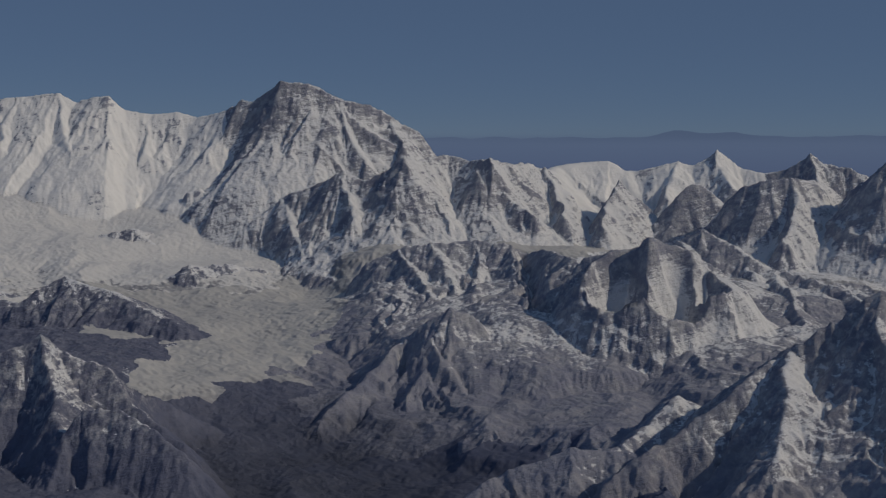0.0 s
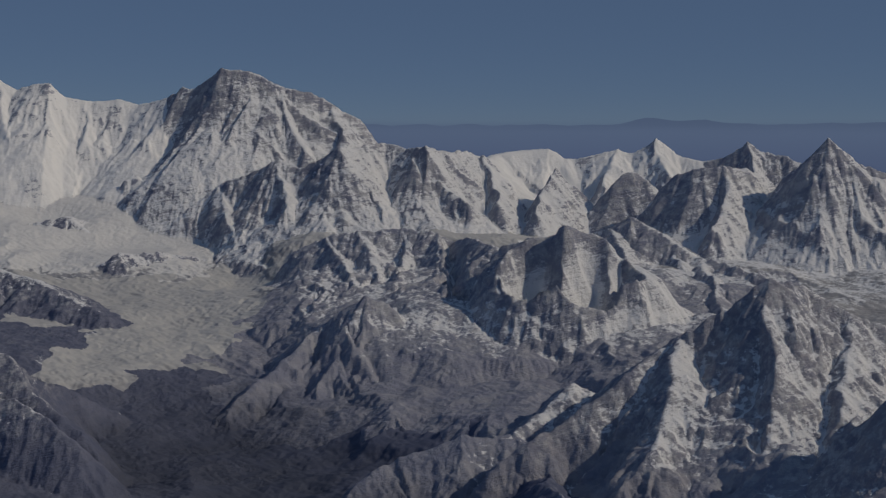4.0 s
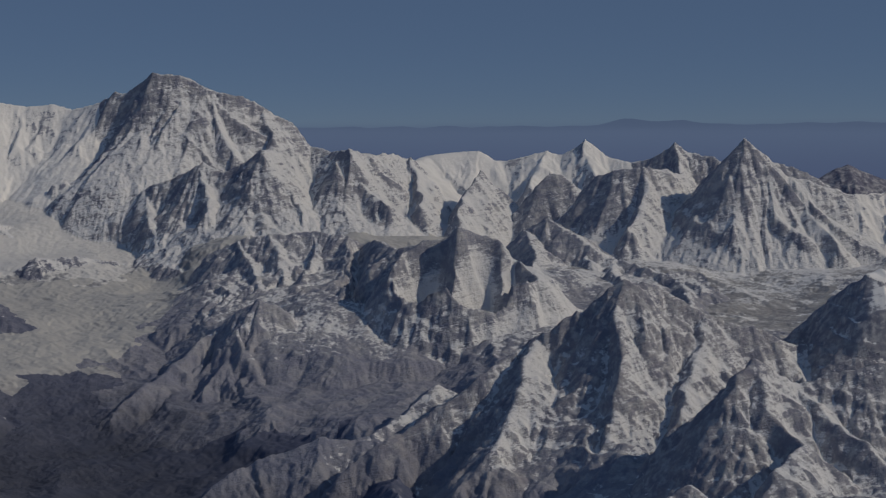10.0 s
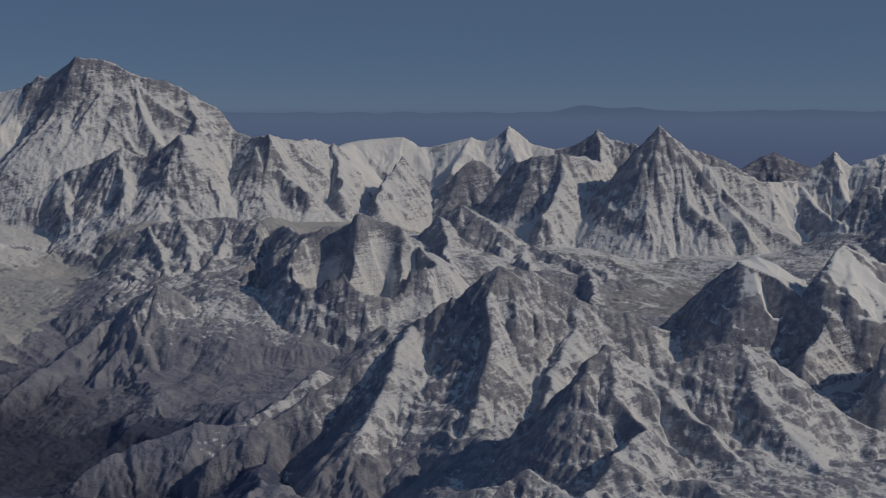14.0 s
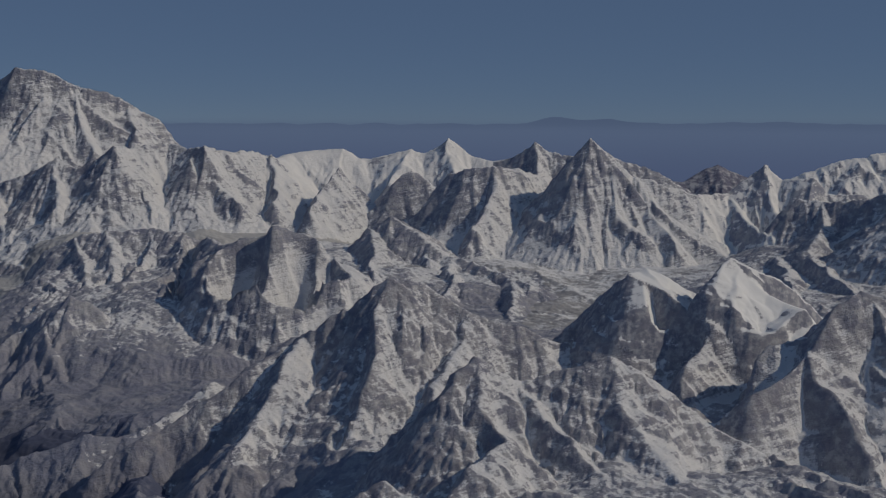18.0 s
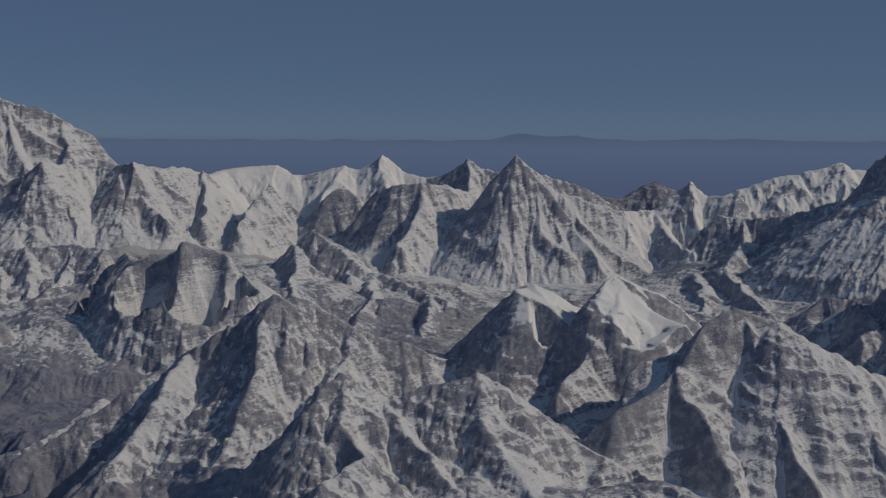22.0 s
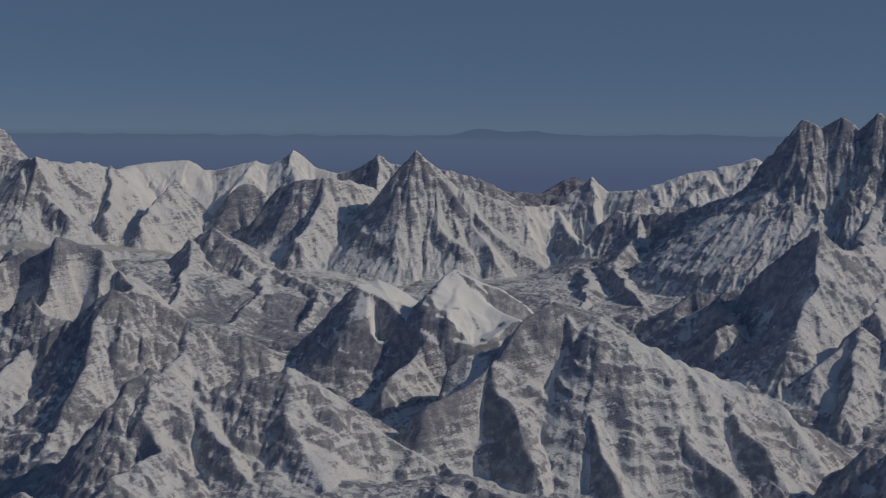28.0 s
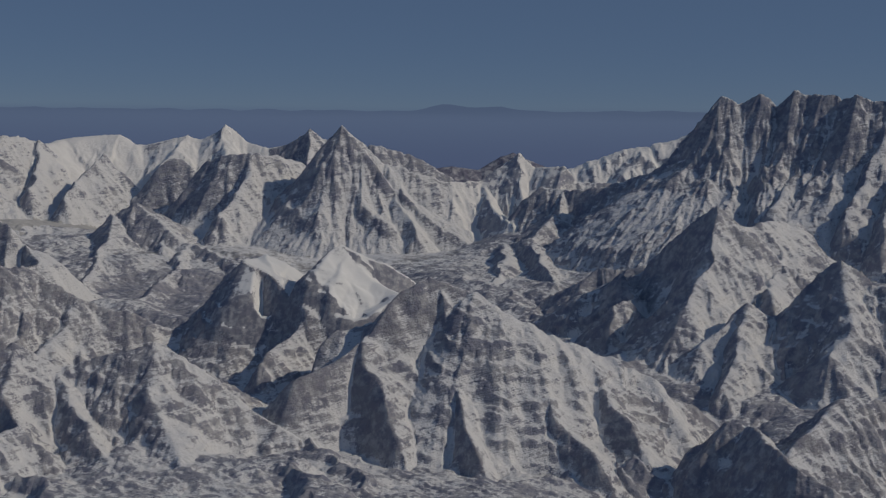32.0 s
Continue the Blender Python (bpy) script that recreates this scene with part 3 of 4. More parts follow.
mountain("rock_band", "long broken rock band above the valley glacier",
    crest("summit_ridge", (-69.3, 866, 108.9), (-50.4, 862, 137.6), (-30.4, 858, 147.8), (-7.1, 855, 152.2), (23.3, 851, 154.2), (43.3, 842, 151.9), (64.3, 810, 151.7), (79.5, 760, 150.7), a=(0.7, 40, 0.4), b=(0.7, 25, 0.25)),
    crest("spur", (-50.4, 862, 137.6), (-52.2, 840, 121.8), (-54.7, 815, 110.2), (-58.4, 790, 103.1), a=(0.85, 40, 0.7), b=(1.43, 40, 0.7), r=1.0),
    crest("spur", (23.3, 851, 154.2), (20.1, 815, 135.4), (19.5, 775, 122.4), (22.1, 740, 113.7), a=(0.77, 40, 0.7), b=(1.43, 40, 0.7), r=1.0),
    crest("spur", (-30.4, 858, 147.8), (-16.9, 820, 135.1), (-7.1, 780, 125.4), a=(0.59, 40, 0.5), b=(1.3, 40, 0.5), r=1.0),
    crest("spur", (-7.1, 855, 152.2), (1.1, 822, 138.4), (8.9, 790, 127.6), a=(0.59, 40, 0.5), b=(1.3, 40, 0.5), r=1.0),
    crest("spur", (43.3, 842, 151.9), (43.3, 800, 136.9), (43.5, 760, 124.2), (39.7, 730, 115), a=(0.59, 40, 0.5), b=(1.3, 40, 0.5), r=1.0),
    crest("spur", (64.3, 810, 151.7), (68.5, 770, 136.6), (68.9, 735, 120.7), a=(0.59, 40, 0.5), b=(1.3, 40, 0.5), r=1.0),
    crest("lower_ridge", (-41.9, 700, 98), (-21.7, 695, 113), (-7, 692, 123.7), (5.8, 692, 130.2), (16.4, 690, 121.9), (34.5, 692, 114.6), (55.9, 695, 112.6), (78.2, 688, 109.8), b=(0.8, 30, 0.5)),
    crest("front_spur", (5.8, 692, 130.2), (-0.7, 682, 119.6), (-5.3, 678, 115), (4.9, 655, 101.4), (17.4, 630, 88.6), (30.6, 605, 78.5), a=(0.68, 40, 0.7), b=(1.04, 40, 0.6), r=1.0),
    crest("spur", (-21.7, 695, 113), (-41.8, 660, 96.3), (-60.4, 630, 85.1), a=(0.59, 40, 0.6), b=(0.91, 40, 0.6), r=1.0),
    crest("spur", (55.9, 695, 112.6), (64.8, 660, 98.3), (55.7, 630, 89.7), a=(0.68, 40, 0.7), b=(1.3, 40, 0.7), r=1.0))
mountain("lower_buttress", "grey rock buttress of ledges and snow patches",
    crest("summit_ridge", (10.3, 494, 83.1), (19.4, 498, 87.7), (26.3, 502, 89.3), (40, 504, 94.1), (51.5, 505, 98.5), (64.9, 505, 96.7), (78, 515, 99.6), (93.7, 525, 101.9), (115.3, 538, 100.9), a=(0.8, 36, 0.62), b=(0.8, 36, 0.62)),
    crest("spur", (101.8, 540, 113.6), (87.8, 525, 104.7), (74.7, 510, 98.8), (66.4, 505, 96.1), a=(0.68, 36, 0.62), b=(1.04, 36, 0.62), r=1.0),
    crest("spur", (130.1, 480, 112.3), (117, 455, 101.2), (105.1, 435, 92.4), (99.5, 425, 87.4), a=(0.68, 36, 0.62), b=(0.75, 36, 0.62), r=1.0))
mountain("west_foothill", "dark jagged foothill ridge with thin snow",
    crest("summit_ridge", (-216.5, 572, 119.6), (-202, 575, 125.6), (-192.5, 578, 129), (-184, 580, 132.3), (-174.5, 578, 126.4), (-160.8, 575, 121.7), (-152.4, 572, 119.1), (-137, 560, 105.3), (-119.5, 548, 95.3), (-107, 540, 87.3), a=(1.0, 36, 0.62), b=(1.2, 36, 0.62)),
    crest("spur", (-184, 580, 132.3), (-175.6, 560, 119.3), (-166.1, 540, 108.3), (-158.1, 520, 96), a=(0.77, 36, 0.62), b=(1.43, 36, 0.62), r=1.0),
    crest("lower_ridge", (-156.2, 522, 100.2), (-150, 526, 110.1), (-135.3, 524, 110.6), (-119.2, 515, 104.3), (-102, 503, 94.4), b=(1.2, 36, 0.62), a=(1.1, 36, 0.62)))
mountain("basin_outcrop", "dark rock outcrops standing in the snow basin",
    crest("outcrop", (-223.1, 1066, 162.6), (-215.1, 1069, 174.9), (-206.7, 1070, 179), (-193.9, 1070, 177), (-185.3, 1066, 166.4), a=(1.3, 12, 0.4), b=(1.7, 14, 0.4)),
    crest("outcrop", (-338.2, 1085, 179.8), (-329.3, 1088, 185.3), (-315.2, 1080, 177.6), a=(1.2, 12, 0.3), b=(1.3, 14, 0.3)),
    crest("rock_step", (-351.7, 1010, 147.9), (-321.8, 1000, 142), (-294.6, 998, 139.1), (-268.3, 1000, 146.5), (-242.6, 1004, 150.6), (-224.5, 992, 136), (-204.7, 970, 125), a=(0.3, 36, 0.62), b=(0.9, 36, 0.62)),
    crest("rock_step", (-302, 800, 103), (-281.3, 803, 111.6), (-261, 808, 123.6), (-244.8, 815, 132.9), (-216, 802, 127.9), (-182.5, 780, 117.3), (-154.3, 760, 109.8), a=(0.4, 36, 0.62), b=(0.7, 36, 0.62)),
    crest("rock_step", (-218.4, 900, 112), (-182.9, 905, 131.7), (-150.7, 930, 129.1), (-127.3, 940, 123.9), a=(0.4, 36, 0.62), b=(0.8, 36, 0.62)))
mountain("brown_hills", "bare brown far hills, haze put into their bluish colour",
    crest("summit_ridge", (426.6, 1255, 164.1), (455.2, 1255, 168.7), (484.1, 1255, 165.3), (504.8, 1258, 178.3), (519.2, 1258, 182.9), (535.9, 1255, 175.6), (558.5, 1252, 167.2), a=(0.5, 36, 0.62), b=(0.6, 36, 0.62), ribs=0.1))
mountain("back_ridge", "dark rocky ridge behind the pyramid peak",
    crest("summit_ridge", (358.8, 1010, 197.6), (374.9, 1010, 194.1), (388.8, 1010, 190.5), (402.2, 1005, 184.8), (415.6, 1000, 175.9), (431.3, 995, 167.6), a=(1.0, 36, 0.62), b=(1.1, 36, 0.62)))
mountain("moraine_hills", "low dark rocky hills beside the moraine valley",
    crest("summit_ridge", (184.9, 905, 157.9), (199.2, 888, 149.1), (222.2, 860, 133.1), (239.9, 845, 130.8), (259.6, 815, 124.4), (269.9, 790, 123.1), a=(0.5, 36, 0.62), b=(0.8, 36, 0.62)),
    crest("spur", (222.2, 860, 131.9), (220.1, 800, 122), (211, 740, 116.2), (205.9, 690, 110.8), a=(0.59, 36, 0.62), b=(1.3, 36, 0.62), r=1.0),
    crest("spur", (168.8, 905, 149.7), (171.2, 850, 135.1), (167.8, 790, 123.6), (170.7, 720, 112.8), a=(0.59, 36, 0.62), b=(1.3, 36, 0.62), r=1.0),
    crest("spur", (259.6, 815, 124.4), (254.3, 750, 117.9), (246.2, 700, 112.1), a=(0.59, 36, 0.62), b=(1.3, 36, 0.62), r=1.0))
mountain("valley_knobs", "rocky knobs and low ridges on the valley floor",
    crest("summit_ridge", (420.3, 830, 126.8), (438.8, 815, 137.3), (454, 805, 141.7), (466.7, 820, 149), (477.3, 838, 155.1), a=(0.6, 36, 0.62), b=(0.9, 36, 0.62)),
    crest("spur", (453, 800, 141.5), (451.3, 740, 132.1), (450.3, 690, 125.2), a=(0.59, 36, 0.62), b=(1.3, 36, 0.62), r=1.0),
    crest("spur", (438.8, 815, 137.3), (423.1, 740, 128.7), (407.4, 690, 122.2), a=(0.59, 36, 0.62), b=(1.3, 36, 0.62), r=1.0),
    crest("knob", (451.9, 645, 134.7), (462.4, 650, 142), (473.7, 645, 140.8), (486.2, 640, 143.8), a=(0.7, 36, 0.62), b=(1.1, 36, 0.62)))
valley("glacier_basin", "wide white glacier basin under the snow peaks", (-363.6, 1120, 194.2), (-314, 1120, 194.2), (-263.8, 1075, 174), (-237.6, 1110, 186), (-173.3, 1075, 164), (-265.7, 1025, 155.9), (-187.4, 960, 138.9))
valley("valley_glacier", "smooth snow covered valley glacier", (-94.5, 868, 114.1), (-112.9, 755, 103), (-144.4, 800, 110.2), (-140.5, 690, 97.9), (-34.7, 930, 152), (39.5, 925, 150.3), (88.8, 925, 148.2))
valley("dark_valley", "deep valley with bare slopes, shadow put into their dark colour", (-55.1, 590, 72.3), (-11.3, 560, 71.8), (29.9, 525, 71), (-26.4, 530, 62.9), (59.3, 480, 74.8))
valley("lower_valley", "rocky lower valley slopes with thin snow", (-101.6, 620, 85.3), (-75, 585, 77.1), (-33, 545, 72.2), (-93.8, 540, 73.6), (-143.3, 500, 87.1), (-185, 690, 106), (-235, 720, 112))
valley("moraine_valley", "grey moraine valley floor between the peaks", (296.1, 800, 118.8), (312.1, 760, 111.7), (261, 880, 134.5), (367.8, 860, 128.1), (199.5, 860, 133.1))
valley("east_valley", "rocky valley floor dusted with snow", (215.1, 830, 129.3), (413.8, 760, 136.8), (465.9, 750, 136.1), (462.7, 850, 146.2), (405.1, 600, 128.1), (450.1, 570, 125.6), (445.8, 640, 126.1), (462.3, 460, 118.8), (487.7, 435, 121.7), (560.6, 680, 149), (435, 375, 101.2), (202.9, 560, 132.1))
valley("broken_slopes", "broken rock and snow slopes below the crests", (-10.1, 800, 133.7), (34.7, 780, 132.2), (68, 750, 128.8), (20.3, 755, 121.7), (49.3, 640, 108.2), (94.3, 600, 112.4), (66.4, 680, 110), (109, 545, 110), (39.3, 605, 100.8), (-5.6, 625, 94.3), (88.2, 518, 99.1), (121.3, 475, 104.7), (110.8, 448, 94.7), (136.9, 425, 99))
valley("broken_slopes", "broken rock and snow slopes below the crests", (131.5, 890, 142.6), (192.1, 870, 132.6), (238, 770, 122), (201.2, 790, 119.5), (151.2, 840, 128.3), (510.1, 740, 142.4), (592.9, 660, 151.1), (632.2, 680, 155.5), (558.7, 615, 141.2), (468.7, 520, 126.2))
valley("broken_slopes", "broken rock and snow slopes below the crests", (42.9, 830, 135.7), (-12.7, 840, 134.6), (55.2, 745, 128.1), (-41.4, 690, 101), (139.6, 670, 125.8), (126.4, 605, 113.5), (94.5, 575, 108.6), (183.8, 690, 126), (219.5, 800, 138.9), (188.4, 820, 140.5))
valley("broken_slopes", "broken rock and snow slopes below the crests", (278.3, 472, 131.4), (299.1, 466, 133.5), (284.6, 450, 127.1), (315.8, 462, 133.1), (259.7, 495, 130.6), (223.8, 482, 136.7), (168.7, 445, 127.2), (137.2, 455, 126.4), (263.3, 398, 124.1), (303.5, 405, 125.8), (328.5, 392, 119.1))
valley("broken_slopes", "broken rock and snow slopes below the crests", (402.8, 405, 123.6), (371.2, 398, 125.8), (332.9, 408, 124.1), (284.4, 392, 117.2), (451.8, 480, 123), (483.8, 488, 122.2), (504.4, 465, 124.2), (532.9, 475, 129), (474.7, 430, 116.5))
valley("broken_slopes", "broken rock and snow slopes below the crests", (35.8, 690, 110.4), (60.5, 625, 109.9), (92.6, 655, 119.2), (19.2, 650, 105.2), (-9.4, 615, 97.7), (134.8, 530, 115.3), (90.2, 480, 99.3))
couloir(2.2, (107.7, 712, 156), (102.3, 706, 134), (99, 700, 115), (96, 690, 98))
couloir(2.2, (131, 696, 126), (128, 689, 110), (126, 680, 96))
couloir(2.0, (145.7, 704, 143.8), (144.5, 697, 128.8), (145.1, 690, 117.1))
couloir(1.8, (43.3, 800, 136.9), (50.3, 760, 124.2), (56.5, 725, 112.4))
couloir(1.6, (52.7, 840, 138.4), (53.2, 790, 129.4), (53.2, 740, 118.8))
couloir(1.6, (29.5, 1012, 192.7), (33.3, 990, 178.1))
couloir(2.0, (281.6, 508, 161.4), (284.3, 503, 150.2), (285.8, 492, 137.9))
couloir(1.5, (473.6, 640, 135.2), (472.3, 600, 129.1), (470, 560, 118.9))
# ---- end of plan ----

SKINS = {"buttress": craggy, "outcrop": dusky, "rock_step": dusky, "basin_outcrop": rubble, "moraine_hills": rubble, "valley_knobs": rubble, "rock_band": rubble, "snow_fin": icecap, "snow_edge": icecap, "glacier_edge": icecap, "snow_shelf": icecap, "brown_hills": brown, "couloir_mountain": craggy, "back_ridge": craggy, "near_cliffs": rough, "layered_peak": rough, "hanging_glacier": rough, "sunlit_peak": rough, "double_summit": rough, "foreground_ridge": rough,
         "pyramid_peak": snowy, "snow_peak": neve, "white_fin": neve, "great_mountain": banded, "striped_mountain": banded, "snow_dome": craggy, "white_dome": neve, "white_horn": neve, "snow_plateau": neve,
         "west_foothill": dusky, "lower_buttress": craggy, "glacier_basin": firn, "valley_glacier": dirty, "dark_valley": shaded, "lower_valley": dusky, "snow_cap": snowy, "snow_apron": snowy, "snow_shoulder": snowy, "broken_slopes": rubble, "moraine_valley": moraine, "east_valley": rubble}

COLS, ROWS_DEEP = 1420, 1010
NEAR, FAR = 285.0, 1330.0
u = np.linspace(0, 1, COLS)
deep = NEAR * (FAR / NEAR) ** np.linspace(0, 1, ROWS_DEEP)
GY = np.repeat(deep[:, None], COLS, 1)
west, east = -0.347 * GY - 60, 312 + 0.483 * GY + 90
GX = west + (east - west) * u[None, :]
TABLE = np.random.RandomState(7).rand(256, 256).astype(np.float32)
GX, GY = GX.astype(np.float32), GY.astype(np.float32)


def soft_noise(x, y, seed=0):
    """Smooth random height between 0 and 1 on a unit lattice."""
    xi, yi = np.floor(x).astype(np.int32), np.floor(y).astype(np.int32)
    fx, fy = (x - xi).astype(np.float32), (y - yi).astype(np.float32)
    fx, fy = fx * fx * (3 - 2 * fx), fy * fy * (3 - 2 * fy)
    xi, yi = xi + seed * 37, yi + seed * 91
    p = TABLE[xi & 255, yi & 255]
    q = TABLE[(xi + 1) & 255, yi & 255]
    v = TABLE[xi & 255, (yi + 1) & 255]
    w = TABLE[(xi + 1) & 255, (yi + 1) & 255]
    return (p + (q - p) * fx) * (1 - fy) + (v + (w - v) * fx) * fy


def sharp_noise(x, y, seed=0):
    """Ribs and gullies: 1 on sharp ribs, 0 in the gullies."""
    return 1 - np.abs(2 * soft_noise(x, y, seed) - 1)


def blades(s, d, seed=0):
    """Ribs that stand steep on their western side and fall off gently on the eastern one."""
    s = s + 0.7 * (soft_noise(s * 0.8, d * 2, seed + 3) - 0.5)
    cell = np.floor(s)
    f = s - cell
    c = cell.astype(np.int64)
    high = 0.35 + 0.65 * TABLE[(c + seed * 17) & 255, seed & 255]
    return np.where(f < 0.3, high * f / 0.3, high * (1 - f) / 0.7) * (0.75 + 0.5 * soft_noise(s * 0.5, d * 3, seed + 8))


def blurred(h, k):
    """Mean over a window of 2k + 1 cells each way."""
    for axis in (0, 1):
        pad = np.concatenate((np.repeat(np.take(h, [0], axis), k + 1, axis), h, np.repeat(np.take(h, [-1], axis), k, axis)), axis)
        c = np.cumsum(pad, axis)
        n = h.shape[axis]
        h = (np.take(c, np.arange(2 * k + 1, 2 * k + 1 + n), axis) - np.take(c, np.arange(0, n), axis)) / (2 * k + 1)
    return h


def along(line, x, y):
    """For each place: distance to the crest line, height there, way along it, and how far it lies on the left (1) or on the right (0)."""
    best = np.full(x.shape, 1e9, np.float32)
    high, run, left = np.zeros_like(best), np.zeros_like(best), np.zeros_like(best)
    start = 0.0
    for (x0, y0, z0), (x1, y1, z1) in zip(line, line[1:]):
        dx, dy = x1 - x0, y1 - y0
        long2 = max(dx * dx + dy * dy, 1e-6)
        f = np.clip(((x - x0) * dx + (y - y0) * dy) / long2, 0, 1)
        ex, ey = x - x0 - f * dx, y - y0 - f * dy
        d2 = ex * ex + ey * ey
        near = d2 < best
        best = np.where(near, d2, best)
        high = np.where(near, z0 + f * (z1 - z0), high)
        run = np.where(near, start + f * long2 ** 0.5, run)
        left = np.where(near, (dx * ey - dy * ex) / long2 ** 0.5, left)
        start += long2 ** 0.5
    d = np.sqrt(best)
    return d, high, run, 0.5 + 0.5 * np.clip(left / np.maximum(d, 1e-3), -1, 1)


def fall(d, steep):
    near, wide, beyond = steep
    return near * np.minimum(d, wide) + beyond * np.maximum(d - wide, 0)


RUGGED = {"lower_valley": 0.4, "glacier_basin": 0.12, "valley_glacier": 0.2, "dark_valley": 0.35, "moraine_valley": 0.12, "east_valley": 0.7, "broken_slopes": 0.85}
SUNK = {"glacier_basin": 13, "valley_glacier": 5, "dark_valley": 7, "lower_valley": 8, "moraine_valley": 4, "east_valley": 13, "broken_slopes": 15}
CRESTS = [(k, *c) for k, (name, label, crests) in enumerate(PEAKS) for c in crests]


SPURS = ("spur", "buttress", "front_spur", "front_buttress")


def terrain(x_all, y_all, wide):
    """Height, owner (a crest, or a valley as -1, -2 ...) and distance from the crest, on a grid whose rows have one y each."""
    shape = x_all.shape
    top, total, ruggedness = (np.zeros(shape, np.float32) for _ in range(3))
    group, nearest = np.zeros(shape, np.int32), np.full(shape, 1e12, np.float32)
    ax = 50 * (soft_noise(x_all / 40, y_all / 40, 51) - 0.5) + 24 * (soft_noise(x_all / 12, y_all / 12, 52) - 0.5)
    ay = 50 * (soft_noise(x_all / 40, y_all / 40, 53) - 0.5) + 24 * (soft_noise(x_all / 12, y_all / 12, 54) - 0.5)
    for k, (name, label, points) in enumerate(FLOORS):
        for px, py, pz in points:
            d2 = (x_all - px) ** 2 + (y_all - py) ** 2 + 500.0
            w = d2 ** -1.5
            top += w * (pz - SUNK[name])
            total += w
            ruggedness += w * RUGGED[name]
            d2 = (x_all + ax - px) ** 2 + (y_all + ay - py) ** 2
            group = np.where(d2 < nearest, k, group)
            nearest = np.minimum(nearest, d2)
    ruggedness /= total
    height = top / total
    height += ruggedness * (20 * (sharp_noise((x_all + 0.7 * ax + 0.45 * y_all) / 62, (y_all + 0.7 * ay) / 150, 3) - 0.5) + 6 * (sharp_noise((x_all + 0.7 * ax + 0.4 * y_all) / 27, (y_all + 0.7 * ay) / 90, 4) - 0.5))
    owner, clear = -1 - group, 14.0 * ruggedness
    rows_y = y_all[:, 0]
    sway_x = soft_noise(x_all / 19, y_all / 19, 11) - 0.5 + 0.5 * (soft_noise(x_all / 7, y_all / 7, 12) - 0.5)
    sway_y = soft_noise(x_all / 19, y_all / 19, 13) - 0.5 + 0.5 * (soft_noise(x_all / 7, y_all / 7, 14) - 0.5)
    drift = soft_noise(x_all / 23, y_all / 23, 15) - 0.5
    for i, (k, part_name, line, a, b, r, lean, ribs) in enumerate(CRESTS):
        xs, ys, zs = zip(*line)
        reach = 190.0
        rows = np.nonzero((rows_y > min(ys) - reach) & (rows_y < max(ys) + reach))[0]
        if not len(rows):
            continue
        j0, j1 = rows[0], rows[-1] + 1
        cols = np.nonzero(((x_all[j0:j1] > min(xs) - reach) & (x_all[j0:j1] < max(xs) + reach)).any(0))[0]
        i0, i1 = cols[0], cols[-1] + 1
        x, y = x_all[j0:j1, i0:i1], y_all[j0:j1, i0:i1]
        # the crest wanders a little, its flanks more
        sway = 6.0 if part_name in SPURS else 4.0
        wx, wy = x + sway * sway_x[j0:j1, i0:i1], y + sway * sway_y[j0:j1, i0:i1]
        d, z, s, left = along(line, wx, wy)
        z = z + min(1.0, ribs / 0.3) * (1.6 * (soft_noise(s / 5, s * 0, i) - 0.6) + 0.9 * (soft_noise(s / 2.2, s * 0, i + 7) - 0.5))
        d = np.sqrt(d * d + r * r) - r
        s = s + 0.5 * np.minimum(d, 40) * drift[j0:j1, i0:i1]
        s = s - lean * d
        rib = 0.7 * blades(s / 25, d / 80, i) + 0.3 * blades(s / 10.5, d / 40, i + 31)
        h = z - (left * fall(d, a) + (1 - left) * fall(d, b)) - 0.5 * np.maximum(d - 115, 0) + np.minimum(d, 30) * 0.55 * ribs * 0.7 * (rib - 0.42)
        view = height[j0:j1, i0:i1]
        wins = h > view
        owner[j0:j1, i0:i1] = np.where(wins, i, owner[j0:j1, i0:i1])
        clear[j0:j1, i0:i1] = np.where(wins, np.where(d < 60, d, 6.0) * min(1.0, ribs / 0.35), clear[j0:j1, i0:i1])
        height[j0:j1, i0:i1] = np.maximum(h, view)
    even = blurred(blurred(np.minimum(clear, 30), wide), wide)
    for steep, line in COULOIRS:
        xs, ys, zs = zip(*line)
        rows = np.nonzero((rows_y > min(ys) - 60) & (rows_y < max(ys) + 60))[0]
        j0, j1 = rows[0], rows[-1] + 1
        cols = np.nonzero(((x_all[j0:j1] > min(xs) - 60) & (x_all[j0:j1] < max(xs) + 60)).any(0))[0]
        i0, i1 = cols[0], cols[-1] + 1
        x, y = x_all[j0:j1, i0:i1], y_all[j0:j1, i0:i1]
        d, z, s, left = along(line, x + 4 * (soft_noise(x / 9, y / 9, 61) - 0.5), y)
        height[j0:j1, i0:i1] = np.minimum(height[j0:j1, i0:i1], z + steep * d)
    return height, owner, clear, even


def weather(height, x, y, clear, waves):
    """Broken rock, weak on the crests themselves."""
    for wave, amount, seed in waves:
        size = np.clip(clear / (2.5 + 0.5 * wave), 0.05 if wave > 10 else 0.15, 1)
        bend = 1.1 * soft_noise(x / wave * 0.7, y / wave * 0.7, seed + 40)
        # the small ribs run slantwise, longer than broad
        p, q = (x, y) if wave > 13 else (0.52 * x + 0.85 * y, (0.85 * x - 0.52 * y) / 2.2)
        height = height + size * amount * (sharp_noise(p / wave + 0.3 * height / wave + bend, q / wave - bend, seed) - 0.5)
    return height


def slope_of(h):
    """The ground's rise toward x and toward y."""
    hv, hu = np.gradient(h, axis=0), np.gradient(h, axis=1)
    hx = hu / XU
    return hx, (hv - hx * XV) / YV


